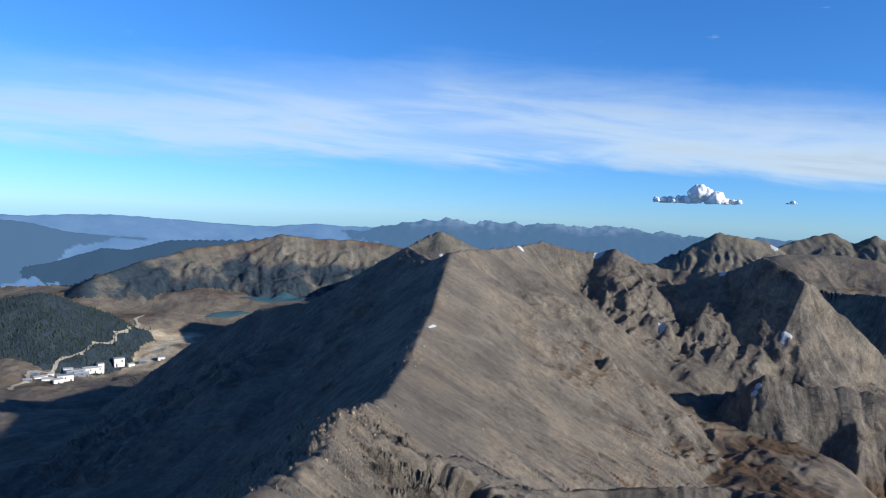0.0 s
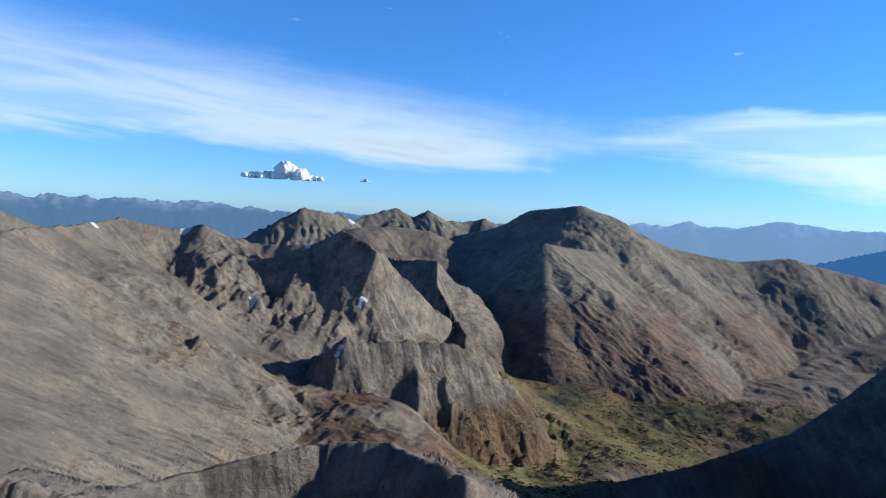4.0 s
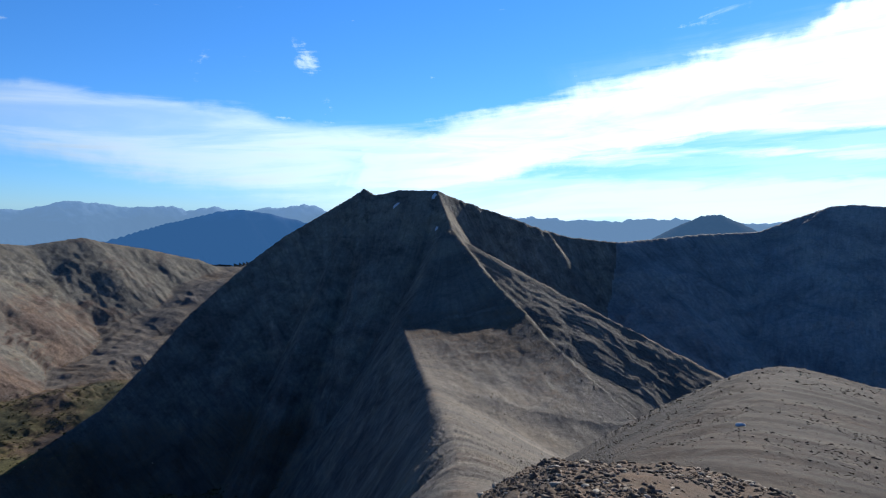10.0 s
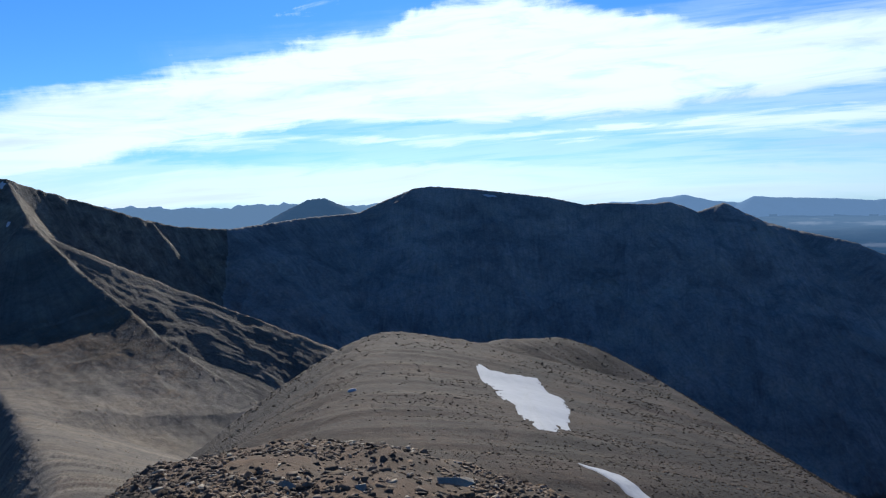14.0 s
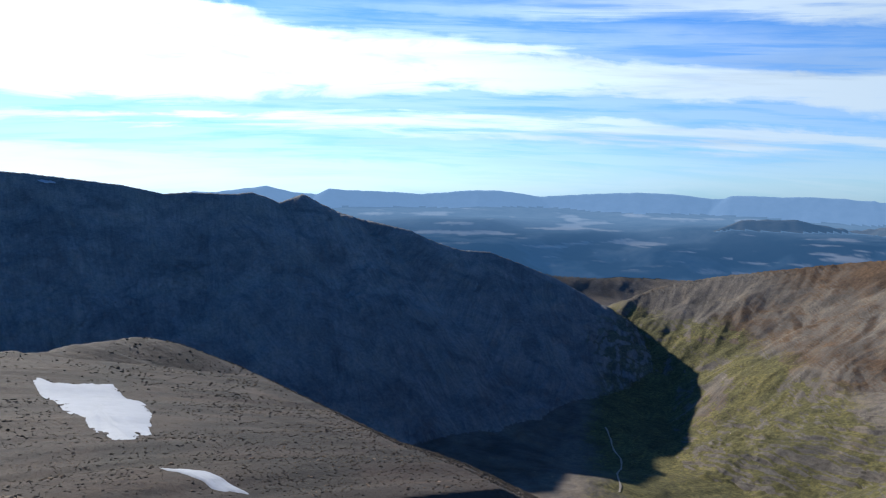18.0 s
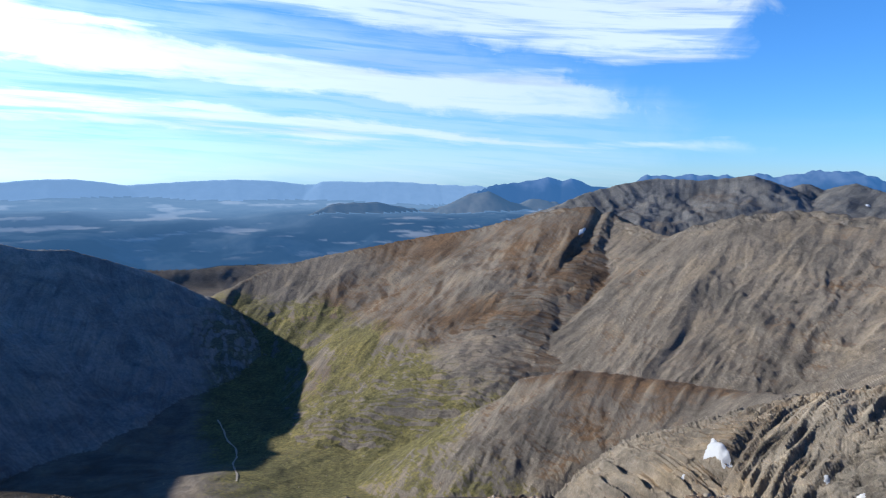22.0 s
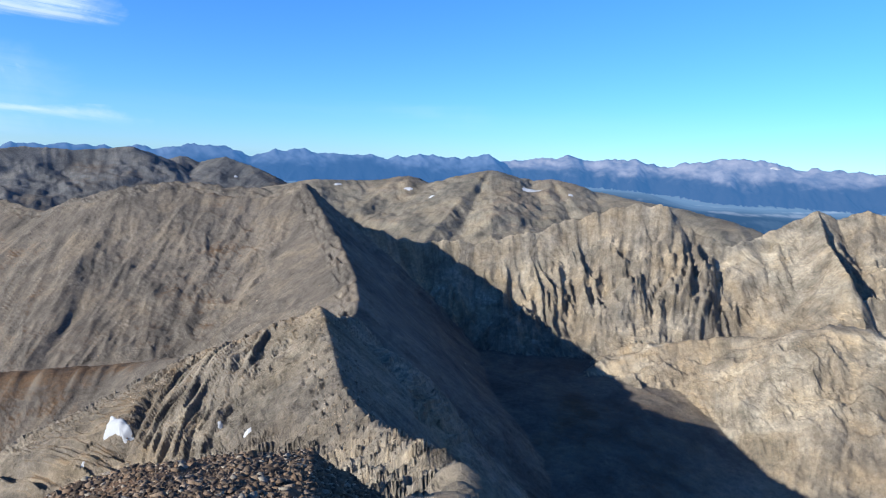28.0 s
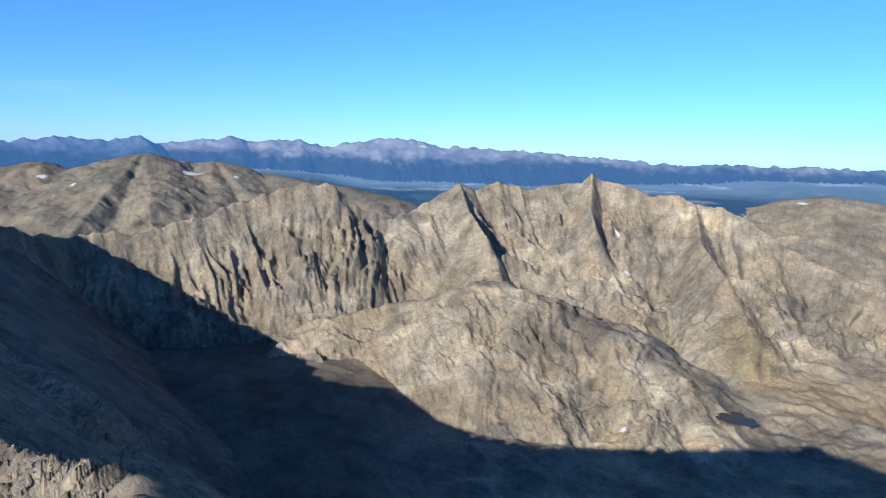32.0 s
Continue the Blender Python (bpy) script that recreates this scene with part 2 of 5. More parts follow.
def ground_material(name, rock_lo, rock_hi, scree, rust, green, wood, relief=1.0, grain=1.0):
    """Bare rock, scree and tundra; the mesh says how much of each grows where (cover: rust, green, wood, pale)."""
    m, n, l, b = material(name)
    tc = n.new("ShaderNodeTexCoord")
    pos = tc.outputs["Object"]
    att = n.new("ShaderNodeAttribute")
    att.attribute_name = "cover"
    sep = n.new("ShaderNodeSeparateColor")
    l.new(att.outputs["Color"], sep.inputs[0])
    big = noise_node(n, l, pos, 0.006 * grain, 6, 0.62)
    mid = noise_node(n, l, pos, 0.035 * grain, 7, 0.68, 0.4)
    fine = noise_node(n, l, pos, 0.16 * grain, 8, 0.72)
    crisp = noise_node(n, l, pos, 0.9 * grain, 8, 0.75)
    rock = ramp_node(n, l, mid, [(0.34, rock_lo), (0.66, rock_hi)])
    slopes = ramp_node(n, l, big, [(0.38, scree), (0.62, tuple(c * 0.78 for c in scree))])
    geo = n.new("ShaderNodeNewGeometry")
    nz = n.new("ShaderNodeSeparateXYZ")
    l.new(geo.outputs["True Normal"], nz.inputs[0])
    steep = n.new("ShaderNodeMapRange")
    steep.inputs[1].default_value, steep.inputs[2].default_value = 0.80, 0.62
    l.new(math_node(n, l, "ADD", nz.outputs[2], math_node(n, l, "MULTIPLY", math_node(n, l, "SUBTRACT", mid, 0.5), 0.3)), steep.inputs[0])
    col = mix_node(n, l, steep.outputs[0], slopes, rock)
    # plants grow in patches with ragged edges

    def grown(amount):
        v = math_node(n, l, "SUBTRACT", math_node(n, l, "ADD", math_node(n, l, "MULTIPLY", mid, 0.6), math_node(n, l, "MULTIPLY", fine, 0.7)), 0.65)
        r = n.new("ShaderNodeMapRange")
        r.inputs[1].default_value, r.inputs[2].default_value = 0.35, 0.65
        l.new(math_node(n, l, "ADD", v, amount), r.inputs[0])
        return r.outputs[0]

    rust_c = ramp_node(n, l, fine, [(0.35, tuple(c * 0.7 for c in rust)), (0.65, rust)])
    green_c = ramp_node(n, l, fine, [(0.34, tuple(c * 0.62 for c in green)), (0.52, green), (0.70, (green[0] * 1.40, green[1] * 1.3, green[2]))])
    col = mix_node(n, l, grown(sep.outputs[0]), col, rust_c)
    col = mix_node(n, l, grown(sep.outputs[1]), col, green_c)
    col = mix_node(n, l, grown(sep.outputs[2]), col, wood)
    pale = ramp_node(n, l, mid, [(0.35, (0.42, 0.36, 0.265)), (0.65, (0.62, 0.55, 0.425))])
    pale = mix_node(n, l, ramp_node(n, l, noise_node(n, l, pos, 0.009 * grain, 5, 0.6, 0.6), [(0.44, (0, 0, 0)), (0.60, (0.75, 0.75, 0.75))]), pale, (0.40, 0.305, 0.185))
    col = mix_node(n, l, math_node(n, l, "MULTIPLY", att.outputs["Alpha"], math_node(n, l, "SUBTRACT", 1.0, math_node(n, l, "MULTIPLY", steep.outputs[0], 0.45))), col, pale)
    dark = ramp_node(n, l, math_node(n, l, "ADD", math_node(n, l, "MULTIPLY", fine, 0.5), math_node(n, l, "MULTIPLY", crisp, 0.5)), [(0.37, (0.66, 0.66, 0.66)), (0.63, (1.32, 1.31, 1.30))])
    col = mix_node(n, l, 1.0, col, dark, "MULTIPLY")
    # scree and wash lie in streaks down the fall line
    fl = n.new("ShaderNodeAttribute")
    fl.attribute_name = "fall"
    run = noise_node(n, l, fl.outputs["Vector"], 1.0, 6, 0.64, 0.8)
    col = mix_node(n, l, 1.0, col, ramp_node(n, l, run, [(0.34, (0.84, 0.83, 0.83)), (0.5, (1.0, 1.0, 1.0)), (0.66, (1.14, 1.13, 1.11))]), "MULTIPLY")
    broad = noise_node(n, l, pos, 0.013 * grain, 5, 0.6, 0.8)
    col = mix_node(n, l, 1.0, col, ramp_node(n, l, broad, [(0.36, (0.72, 0.74, 0.76)), (0.5, (1.0, 1.0, 1.0)), (0.64, (1.22, 1.17, 1.08))]), "MULTIPLY")
    l.new(col, b.inputs["Base Color"])
    b.inputs["Roughness"].default_value = 0.92
    b.inputs["Specular IOR Level"].default_value = 0.15
    crest = n.new("ShaderNodeTexNoise")
    crest.noise_type = "RIDGED_MULTIFRACTAL"
    crest.inputs["Scale"].default_value, crest.inputs["Detail"].default_value = 0.022 * grain, 7
    crest.inputs["Distortion"].default_value = 0.5
    l.new(pos, crest.inputs["Vector"])
    h = math_node(n, l, "ADD", math_node(n, l, "ADD", math_node(n, l, "MULTIPLY", mid, 6.0), math_node(n, l, "ADD", math_node(n, l, "MULTIPLY", crest.outputs[0], 2.0), math_node(n, l, "MULTIPLY", run, 1.5))), math_node(n, l, "ADD", math_node(n, l, "MULTIPLY", fine, 4.0), math_node(n, l, "MULTIPLY", crisp, 1.3)))
    bump = n.new("ShaderNodeBump")
    bump.inputs["Distance"].default_value = 1.0 / grain
    l.new(math_node(n, l, "MULTIPLY_ADD", steep.outputs[0], 0.5 * relief), bump.inputs["Strength"])
    bump.inputs["Strength"].links[0].from_node.inputs[2].default_value = 0.42 * relief
    l.new(h, bump.inputs["Height"])
    l.new(bump.outputs[0], b.inputs["Normal"])
    return m


MAT = {}
MAT["rock"] = ground_material("mountain_rock", (0.087, 0.077, 0.067), (0.219, 0.196, 0.168), (0.165, 0.143, 0.120), (0.122, 0.080, 0.051), (0.125, 0.115, 0.050), (0.017, 0.023, 0.018))
MAT["summit"] = ground_material("summit_ground", (0.046, 0.040, 0.036), (0.114, 0.101, 0.088), (0.076, 0.065, 0.057), (0.050, 0.035, 0.028), (0.046, 0.041, 0.025), (0.035, 0.030, 0.026), 0.8, 5.0)
# lifted towards pale grey: haze over the shaded ridge, painted as base colour
MAT["hazed_slope"] = ground_material("haze_lightened_slope", (0.165, 0.165, 0.165), (0.25, 0.248, 0.24), (0.235, 0.23, 0.222), (0.20, 0.18, 0.16), (0.13, 0.13, 0.09), (0.08, 0.09, 0.09), 0.35)
MAT["dirt"] = ground_material("summit_dirt", (0.075, 0.058, 0.045), (0.17, 0.135, 0.105), (0.135, 0.098, 0.070), (0.125, 0.078, 0.050), (0.06, 0.06, 0.03), (0.03, 0.026, 0.02), 0.8, 12.0)
# greyed towards blue: the haze before the massif is painted into its rock
MAT["cool"] = ground_material("hazed_massif_rock", (0.080, 0.090, 0.108), (0.165, 0.172, 0.185), (0.135, 0.137, 0.140), (0.13, 0.105, 0.085), (0.07, 0.08, 0.05), (0.03, 0.05, 0.065))
# slightly cooler rock and blue woods: middle-distance haze painted into the colours
MAT["mid"] = ground_material("far_mountain_rock", (0.099, 0.095, 0.084), (0.215, 0.202, 0.176), (0.163, 0.150, 0.126), (0.146, 0.107, 0.086), (0.077, 0.086, 0.043), (0.030, 0.047, 0.065))


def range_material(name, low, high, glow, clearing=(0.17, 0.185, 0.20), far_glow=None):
    """A distant range seen through many kilometres of air: plain, with that haze painted in as blue base colour and
    glow.
    """
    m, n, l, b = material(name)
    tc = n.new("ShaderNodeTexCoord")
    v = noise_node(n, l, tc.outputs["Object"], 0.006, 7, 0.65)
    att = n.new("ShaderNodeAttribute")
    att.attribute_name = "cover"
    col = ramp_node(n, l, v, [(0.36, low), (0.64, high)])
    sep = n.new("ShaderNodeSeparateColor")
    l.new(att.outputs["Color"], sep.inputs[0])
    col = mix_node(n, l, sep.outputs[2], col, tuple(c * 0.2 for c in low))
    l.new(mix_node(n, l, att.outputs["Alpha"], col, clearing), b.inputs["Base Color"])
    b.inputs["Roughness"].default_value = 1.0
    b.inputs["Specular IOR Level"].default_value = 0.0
    # emission is painted haze; cover's first channel mixes it towards the far colour
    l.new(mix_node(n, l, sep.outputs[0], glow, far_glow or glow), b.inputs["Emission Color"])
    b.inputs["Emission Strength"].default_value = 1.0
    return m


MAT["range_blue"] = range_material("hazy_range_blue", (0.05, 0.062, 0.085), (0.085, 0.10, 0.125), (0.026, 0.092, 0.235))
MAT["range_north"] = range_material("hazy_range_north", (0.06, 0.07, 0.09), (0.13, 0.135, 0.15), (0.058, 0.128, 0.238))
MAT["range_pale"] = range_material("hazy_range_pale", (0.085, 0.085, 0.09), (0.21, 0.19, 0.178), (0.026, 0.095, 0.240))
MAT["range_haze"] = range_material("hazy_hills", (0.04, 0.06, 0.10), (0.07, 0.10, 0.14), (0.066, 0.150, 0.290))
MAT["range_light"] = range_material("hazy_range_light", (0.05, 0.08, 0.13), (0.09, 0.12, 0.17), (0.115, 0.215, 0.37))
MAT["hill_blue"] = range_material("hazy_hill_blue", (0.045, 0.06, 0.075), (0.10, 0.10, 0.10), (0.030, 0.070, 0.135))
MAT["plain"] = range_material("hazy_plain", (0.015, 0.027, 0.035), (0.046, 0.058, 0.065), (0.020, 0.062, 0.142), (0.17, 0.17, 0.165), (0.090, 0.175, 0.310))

MAT["snow"] = plain("old_snow", (0.44, 0.46, 0.49), 0.85, 0, 0.10, 0.5)
MAT["stone"] = plain("broken_stone", (0.128, 0.100, 0.078), 0.9, 0, 0.45, 4.0, True)
MAT["pale_stone"] = plain("pale_stone", (0.27, 0.235, 0.19), 0.85, 0, 0.35, 4.0)
MAT["block"] = plain("crest_block", (0.20, 0.172, 0.137), 0.9, 0, 0.4, 0.4, True)
MAT["shrub"] = plain("willow_scrub", (0.058, 0.060, 0.024), 0.9, 0, 0.5, 0.2, True)
MAT["conifer"] = plain("conifer", (0.034, 0.050, 0.042), 0.9, 0, 0.4, 0.2)
MAT["wall_light"] = plain("pale_sheet_metal", (0.66, 0.65, 0.62), 0.5, 0.1, 0.12, 0.2)
MAT["wall_dark"] = plain("grey_sheet_metal", (0.16, 0.19, 0.23), 0.5, 0.2, 0.2, 0.2)
MAT["roof"] = plain("dull_metal_roof", (0.40, 0.42, 0.44), 0.45, 0.3, 0.15, 0.2)
MAT["opening"] = plain("dark_opening", (0.03, 0.03, 0.035), 0.5, 0, 0.2, 1.0)
MAT["turf"] = plain("turf_clods", (0.060, 0.050, 0.040), 0.95, 0, 0.4, 2.0, True)
MAT["gravel"] = plain("gravel_road", (0.36, 0.32, 0.26), 0.95, 0, 0.2, 0.3)
MAT["cloud"] = plain("cumulus", (0.80, 0.81, 0.83), 1.0, 0, 0.03, 0.01)


def water_material(name, colour):
    m, n, l, b = material(name)
    tc = n.new("ShaderNodeTexCoord")
    b.inputs["Base Color"].default_value = (*colour, 1)
    b.inputs["Roughness"].default_value = 0.12
    b.inputs["IOR"].default_value = 1.33
    bump = n.new("ShaderNodeBump")
    bump.inputs["Strength"].default_value, bump.inputs["Distance"].default_value = 0.25, 0.4
    l.new(noise_node(n, l, tc.outputs["Object"], 0.25, 5), bump.inputs["Height"])
    l.new(bump.outputs[0], b.inputs["Normal"])
    return m


MAT["tarn"] = water_material("tarn_water", (0.02, 0.03, 0.03))
MAT["reservoir"] = water_material("reservoir_water", (0.04, 0.09, 0.115))


# ---- plan of the land ----
# crest lines of the ridges, x east, y north, z up, metres from the summit
CREST = {}
CREST["north_crag"] = [(-27, 107, -44.5), (-28, 122, -49.7), (-29, 147, -58.9), (-33, 207, -72.5), (-42, 287, -87.1), (-40, 358, -104.0)]
CREST["north_ridge"] = [(-40, 358, -104.0), (-35, 439, -121.0), (-27, 579, -130.0), (-19, 680, -120.0), (-9, 760, -108.0), (-1, 880, -88.0), (14, 1000, -53.0), (-16, 1060, -72.0), (-64, 1178, -57.0), (-127, 1223, -97.0), (-197, 1285, -143.0), (-263, 1324, -184.0), (-322, 1362, -197.0), (-378, 1400, -212.0), (-458, 1428, -257.0), (-539, 1453, -303.0), (-621, 1475, -367.0)]
CREST["crag_wall"] = [(-42, 282, -86.3), (-32, 288, -94.6), (-20, 295, -101.5), (-2, 300, -108.0), (21, 289, -115.5), (32, 278, -117.5)]
CREST["cirque_ridge"] = [(14, 1000, -53.0), (46, 1079, -54.0), (97, 1196, -55.0), (151, 1321, -54.0), (207, 1405, -46.0), (267, 1405, -60.0), (328, 1412, -64.0), (356, 1385, -53.0), (404, 1382, -77.0), (468, 1362, -91.0), (501, 1329, -90.0), (546, 1289, -85.0)]
CREST["cirque_tail"] = [(546, 1289, -85.0), (573, 1244, -66.0), (581, 1219, -50.0), (614, 1180, -71.0), (625, 1151, -88.0)]
CREST["rock_rib"] = [(1042, 1567, -145.0), (970, 1453, -197.0), (924, 1309, -246.0), (880, 1187, -275.0)]
CREST["rib_face"] = [(1042, 1567, -145.0), (1035, 1717, -153.0), (1017, 1818, -149.0)]
CREST["spur_face"] = [(1458, 1580, -92.0), (1495, 1813, -138.0), (1504, 1997, -186.0), (1480, 2138, -253.0)]
CREST["crag_knob"] = [(467, 952, -208.0), (514, 944, -220.0), (572, 934, -217.0), (649, 913, -224.0), (700, 900, -248.0), (749, 873, -294.0), (765, 858, -341.0)]
CREST["near_bench"] = [(-22, 419, -150.0), (5, 430, -164.0), (77, 443, -181.0), (120, 454, -183.0), (167, 450, -177.0), (204, 445, -175.0), (240, 416, -169.0), (247, 388, -171.0), (265, 351, -175.0)]
CREST["dark_shoulder"] = [(1119, 2325, -126.0), (1202, 2350, -88.0), (1349, 2339, -80.0), (1447, 2280, -90.0), (1581, 2189, -139.0), (1609, 2093, -169.0)]
CREST["twin_peaks"] = [(990, 2898, -185.0), (1103, 2924, -102.0), (1207, 2951, -25.0), (1293, 2914, -41.0), (1404, 2931, -53.0), (1442, 2912, -81.0), (1542, 2931, -42.0), (1687, 2923, -4.0), (1733, 2896, -46.0), (1769, 2874, -50.0), (1823, 2841, -9.0), (1936, 2841, -56.0), (2066, 2825, -56.0), (2135, 2773, -37.0), (2193, 2727, -67.0)]
CREST["dome_mountain"] = [(1864, 2679, -131.0), (1926, 2394, -67.0), (1909, 2241, -27.0), (1901, 2129, 18.0), (1907, 2036, 26.0), (1943, 1912, 42.0), (2034, 1866, 13.0), (2150, 1809, -52.0), (2312, 1751, -113.0), (2441, 1691, -135.0), (2576, 1613, -154.0), (2750, 1495, -130.0), (2822, 1444, -152.0), (2953, 1333, -186.0), (3107, 1170, -242.0), (3238, 1036, -312.0), (3370, 869, -438.0)]
CREST["dome_spur"] = [(2326, 1762, -118.0), (2058, 1727, -138.0), (1770, 1660, -122.0), (1458, 1580, -92.0), (1360, 1460, -200.0), (1266, 1340, -311.0)]
CREST["east_saddle"] = [(150, -4, -54.2), (350, -1, -112.0), (560, 10, -154.0), (739, 31, -166.0), (898, 57, -157.0), (1045, 31, -109.0), (1185, 3, -41.0)]
CREST["east_peak"] = [(1300, 18, 35.0), (1330, -23, 19.0), (1358, -76, 1.0), (1392, -150, -23.0), (1424, -215, -47.0), (1454, -214, -45.0), (1484, -279, -62.0), (1550, -398, -75.0)]
CREST["east_peak_left"] = [(1300, 18, 35.0), (1317, 91, 36.0), (1323, 139, 26.0), (1330, 162, 39.0), (1327, 183, 24.0), (1308, 239, -11.0), (1263, 306, -55.0), (1218, 359, -101.0), (1120, 431, -180.0), (1026, 473, -253.0), (958, 498, -293.0), (806, 558, -338.0), (658, 614, -362.0)]
CREST["east_spur"] = [(1300, 18, 35.0), (1200, -10, -35.0), (998, -62, -97.0), (874, -102, -132.0), (791, -119, -151.0), (682, -156, -178.0), (614, -179, -194.0)]
CREST["south_ridge"] = [(1550, -398, -75.0), (1585, -493, -68.0), (1619, -610, -58.0), (1631, -760, -51.0), (1643, -851, -18.0), (1606, -918, 12.0), (1583, -958, 16.0), (1518, -1058, 6.0), (1457, -1140, -7.0), (1394, -1216, -20.0), (1330, -1286, -41.0), (1293, -1323, -37.0), (1209, -1400, -41.0), (1172, -1431, -36.0), (1157, -1469, -48.0), (1135, -1499, -64.0), (1096, -1552, -41.0), (1035, -1617, -87.0), (985, -1683, -112.0), (845, -1702, -139.0), (767, -1738, -176.0), (708, -1763, -195.0), (640, -1810, -201.0), (562, -1836, -230.0), (470, -1872, -269.0), (389, -1890, -338.0), (308, -1905, -401.0), (226, -1917, -447.0)]
CREST["south_shoulder"] = [(54, -26, -18.1), (99, -49, -28.1), (151, -78, -34.3), (151, -97, -38.7), (149, -109, -41.0), (150, -116, -40.9), (147, -135, -42.5), (145, -145, -46.5), (129, -152, -53.5), (111, -154, -59.5), (93, -154, -63.9), (77, -151, -66.7), (54, -140, -63.6), (29, -122, -60.4), (11, -99, -52.5)]
CREST["notch_hill"] = [(2865, -891, -126.0), (2918, -1045, -52.0), (2896, -1107, -22.0), (2872, -1167, -17.0), (2842, -1239, -63.0), (2754, -1312, -99.0)]
CREST["west_arete"] = [(-97, -52, -52.5), (-155, -92, -82.2), (-218, -142, -111.3), (-274, -201, -138.0), (-335, -269, -153.0), (-385, -319, -151.0), (-426, -364, -136.0), (-445, -387, -134.0), (-493, -408, -155.0), (-551, -431, -168.0)]
CREST["west_ridge"] = [(-551, -431, -168.0), (-602, -464, -165.0), (-709, -554, -161.0), (-804, -659, -134.0), (-871, -751, -100.0), (-931, -849, -56.0), (-910, -900, -71.0), (-877, -959, -69.0), (-841, -1017, -65.0), (-819, -1060, -63.0), (-755, -1119, -75.0), (-702, -1200, -103.0), (-693, -1273, -130.0), (-669, -1398, -112.0), (-630, -1504, -92.0)]
CREST["west_outer"] = [(-622, -1496, -79.0), (-563, -1551, -86.0), (-499, -1677, -115.0), (-408, -1805, -156.0), (-269, -1931, -191.0), (-114, -1997, -227.0), (45, -2050, -263.0), (203, -2070, -309.0), (267, -2032, -340.0), (283, -1980, -362.0)]
CREST["col_rib"] = [(-645, -1464, -89.0), (-573, -1375, -158.0), (-492, -1300, -243.0), (-420, -1230, -310.0)]
CREST["west_crag"] = [(-447, -385, -134.0), (-438, -410, -146.0), (-425, -451, -168.0), (-412, -490, -185.0), (-389, -495, -201.0), (-346, -490, -206.0), (-308, -468, -216.0)]
CREST["terrace"] = [(-281, -918, -299.0), (-339, -866, -275.0), (-406, -803, -269.0), (-478, -715, -261.0), (-499, -625, -236.0)]
CREST["bowl_rim"] = [(-935, -844, -58.0), (-988, -813, -110.0), (-1030, -777, -137.0), (-1072, -753, -151.0), (-1120, -718, -171.0), (-1163, -665, -162.0), (-1201, -595, -166.0), (-1224, -569, -147.0), (-1269, -516, -139.0), (-1313, -485, -116.0), (-1360, -407, -91.0), (-1375, -355, -74.0), (-1388, -301, -77.0), (-1395, -267, -113.0), (-1402, -223, -134.0), (-1408, -182, -145.0)]
CREST["plateau_hills"] = [(-1696, -1698, -123.0), (-1839, -1619, -96.0), (-2030, -1460, -93.0), (-2077, -1392, -73.0), (-2102, -1259, -114.0), (-2123, -1223, -112.0), (-2108, -1147, -67.0), (-2144, -1078, -38.0), (-2162, -995, -89.0), (-2186, -940, -98.0), (-2230, -886, -60.0), (-2255, -821, -80.0), (-2268, -723, -96.0), (-2213, -628, -107.0), (-2206, -444, -128.0), (-2174, -336, -146.0), (-2137, -233, -179.0)]
CREST["rugged_peaks"] = [(-1410, -171, -144.0), (-1474, -129, -126.0), (-1529, -58, -81.0), (-1540, -39, -73.0), (-1560, -6, -87.0), (-1579, 46, -68.0), (-1596, 113, -84.0), (-1607, 206, -68.0), (-1601, 245, -63.0), (-1598, 267, -45.0), (-1594, 290, -59.0), (-1585, 334, -63.0), (-1571, 397, -87.0), (-1554, 456, -85.0), (-1543, 492, -103.0), (-1524, 549, -110.0), (-1508, 593, -127.0), (-1462, 651, -174.0), (-1420, 693, -202.0), (-1368, 749, -228.0), (-1318, 797, -244.0)]
CREST["rib_one"] = [(-1530, -39, -74.0), (-1440, -19, -122.0), (-1340, 22, -168.0)]
CREST["rib_two"] = [(-1588, 266, -46.0), (-1469, 247, -116.0), (-1390, 247, -150.0)]
CREST["rib_three"] = [(-1534, 489, -103.0), (-1386, 460, -171.0), (-1244, 470, -225.0)]
CREST["bowl_dome"] = [(-1072, -150, -312.0), (-1099, -54, -260.0), (-1120, -8, -230.0), (-1130, 30, -222.0), (-1127, 79, -237.0), (-1111, 145, -265.0), (-1067, 223, -279.0), (-1023, 277, -311.0), (-972, 308, -342.0), (-924, 328, -367.0), (-869, 332, -380.0)]
CREST["bowl_knoll"] = [(-1084, -280, -310.0), (-1130, -213, -285.0), (-1162, -138, -269.0), (-1179, -59, -259.0)]
CREST["brown_mountain"] = [(-2749, 923, -207.0), (-2793, 1095, -200.0), (-2747, 1206, -158.0), (-2672, 1363, -130.0), (-2585, 1523, -151.0)]
CREST["rocky_massif"] = [(-872, -2343, -102.0), (-969, -2359, -70.0), (-1105, -2354, -38.0), (-1223, -2351, -20.0), (-1352, -2279, -26.0), (-1440, -2225, -17.0), (-1499, -2186, -6.0), (-1556, -2145, -28.0), (-1597, -2115, -65.0), (-1665, -2125, -32.0), (-1712, -2088, -54.0), (-1750, -1990, -30.0), (-1784, -1891, -59.0), (-1811, -1795, -94.0)]
CREST["behind_peak"] = [(-124, 2297, -114.0), (-50, 2349, -70.0), (-7, 2350, -54.0), (90, 2348, -98.0), (170, 2344, -120.0)]
CREST["forest_hill"] = [(-1794, 2279, -424.0), (-1709, 2404, -399.0), (-1653, 2504, -388.0), (-1545, 2571, -368.0), (-1438, 2576, -421.0)]
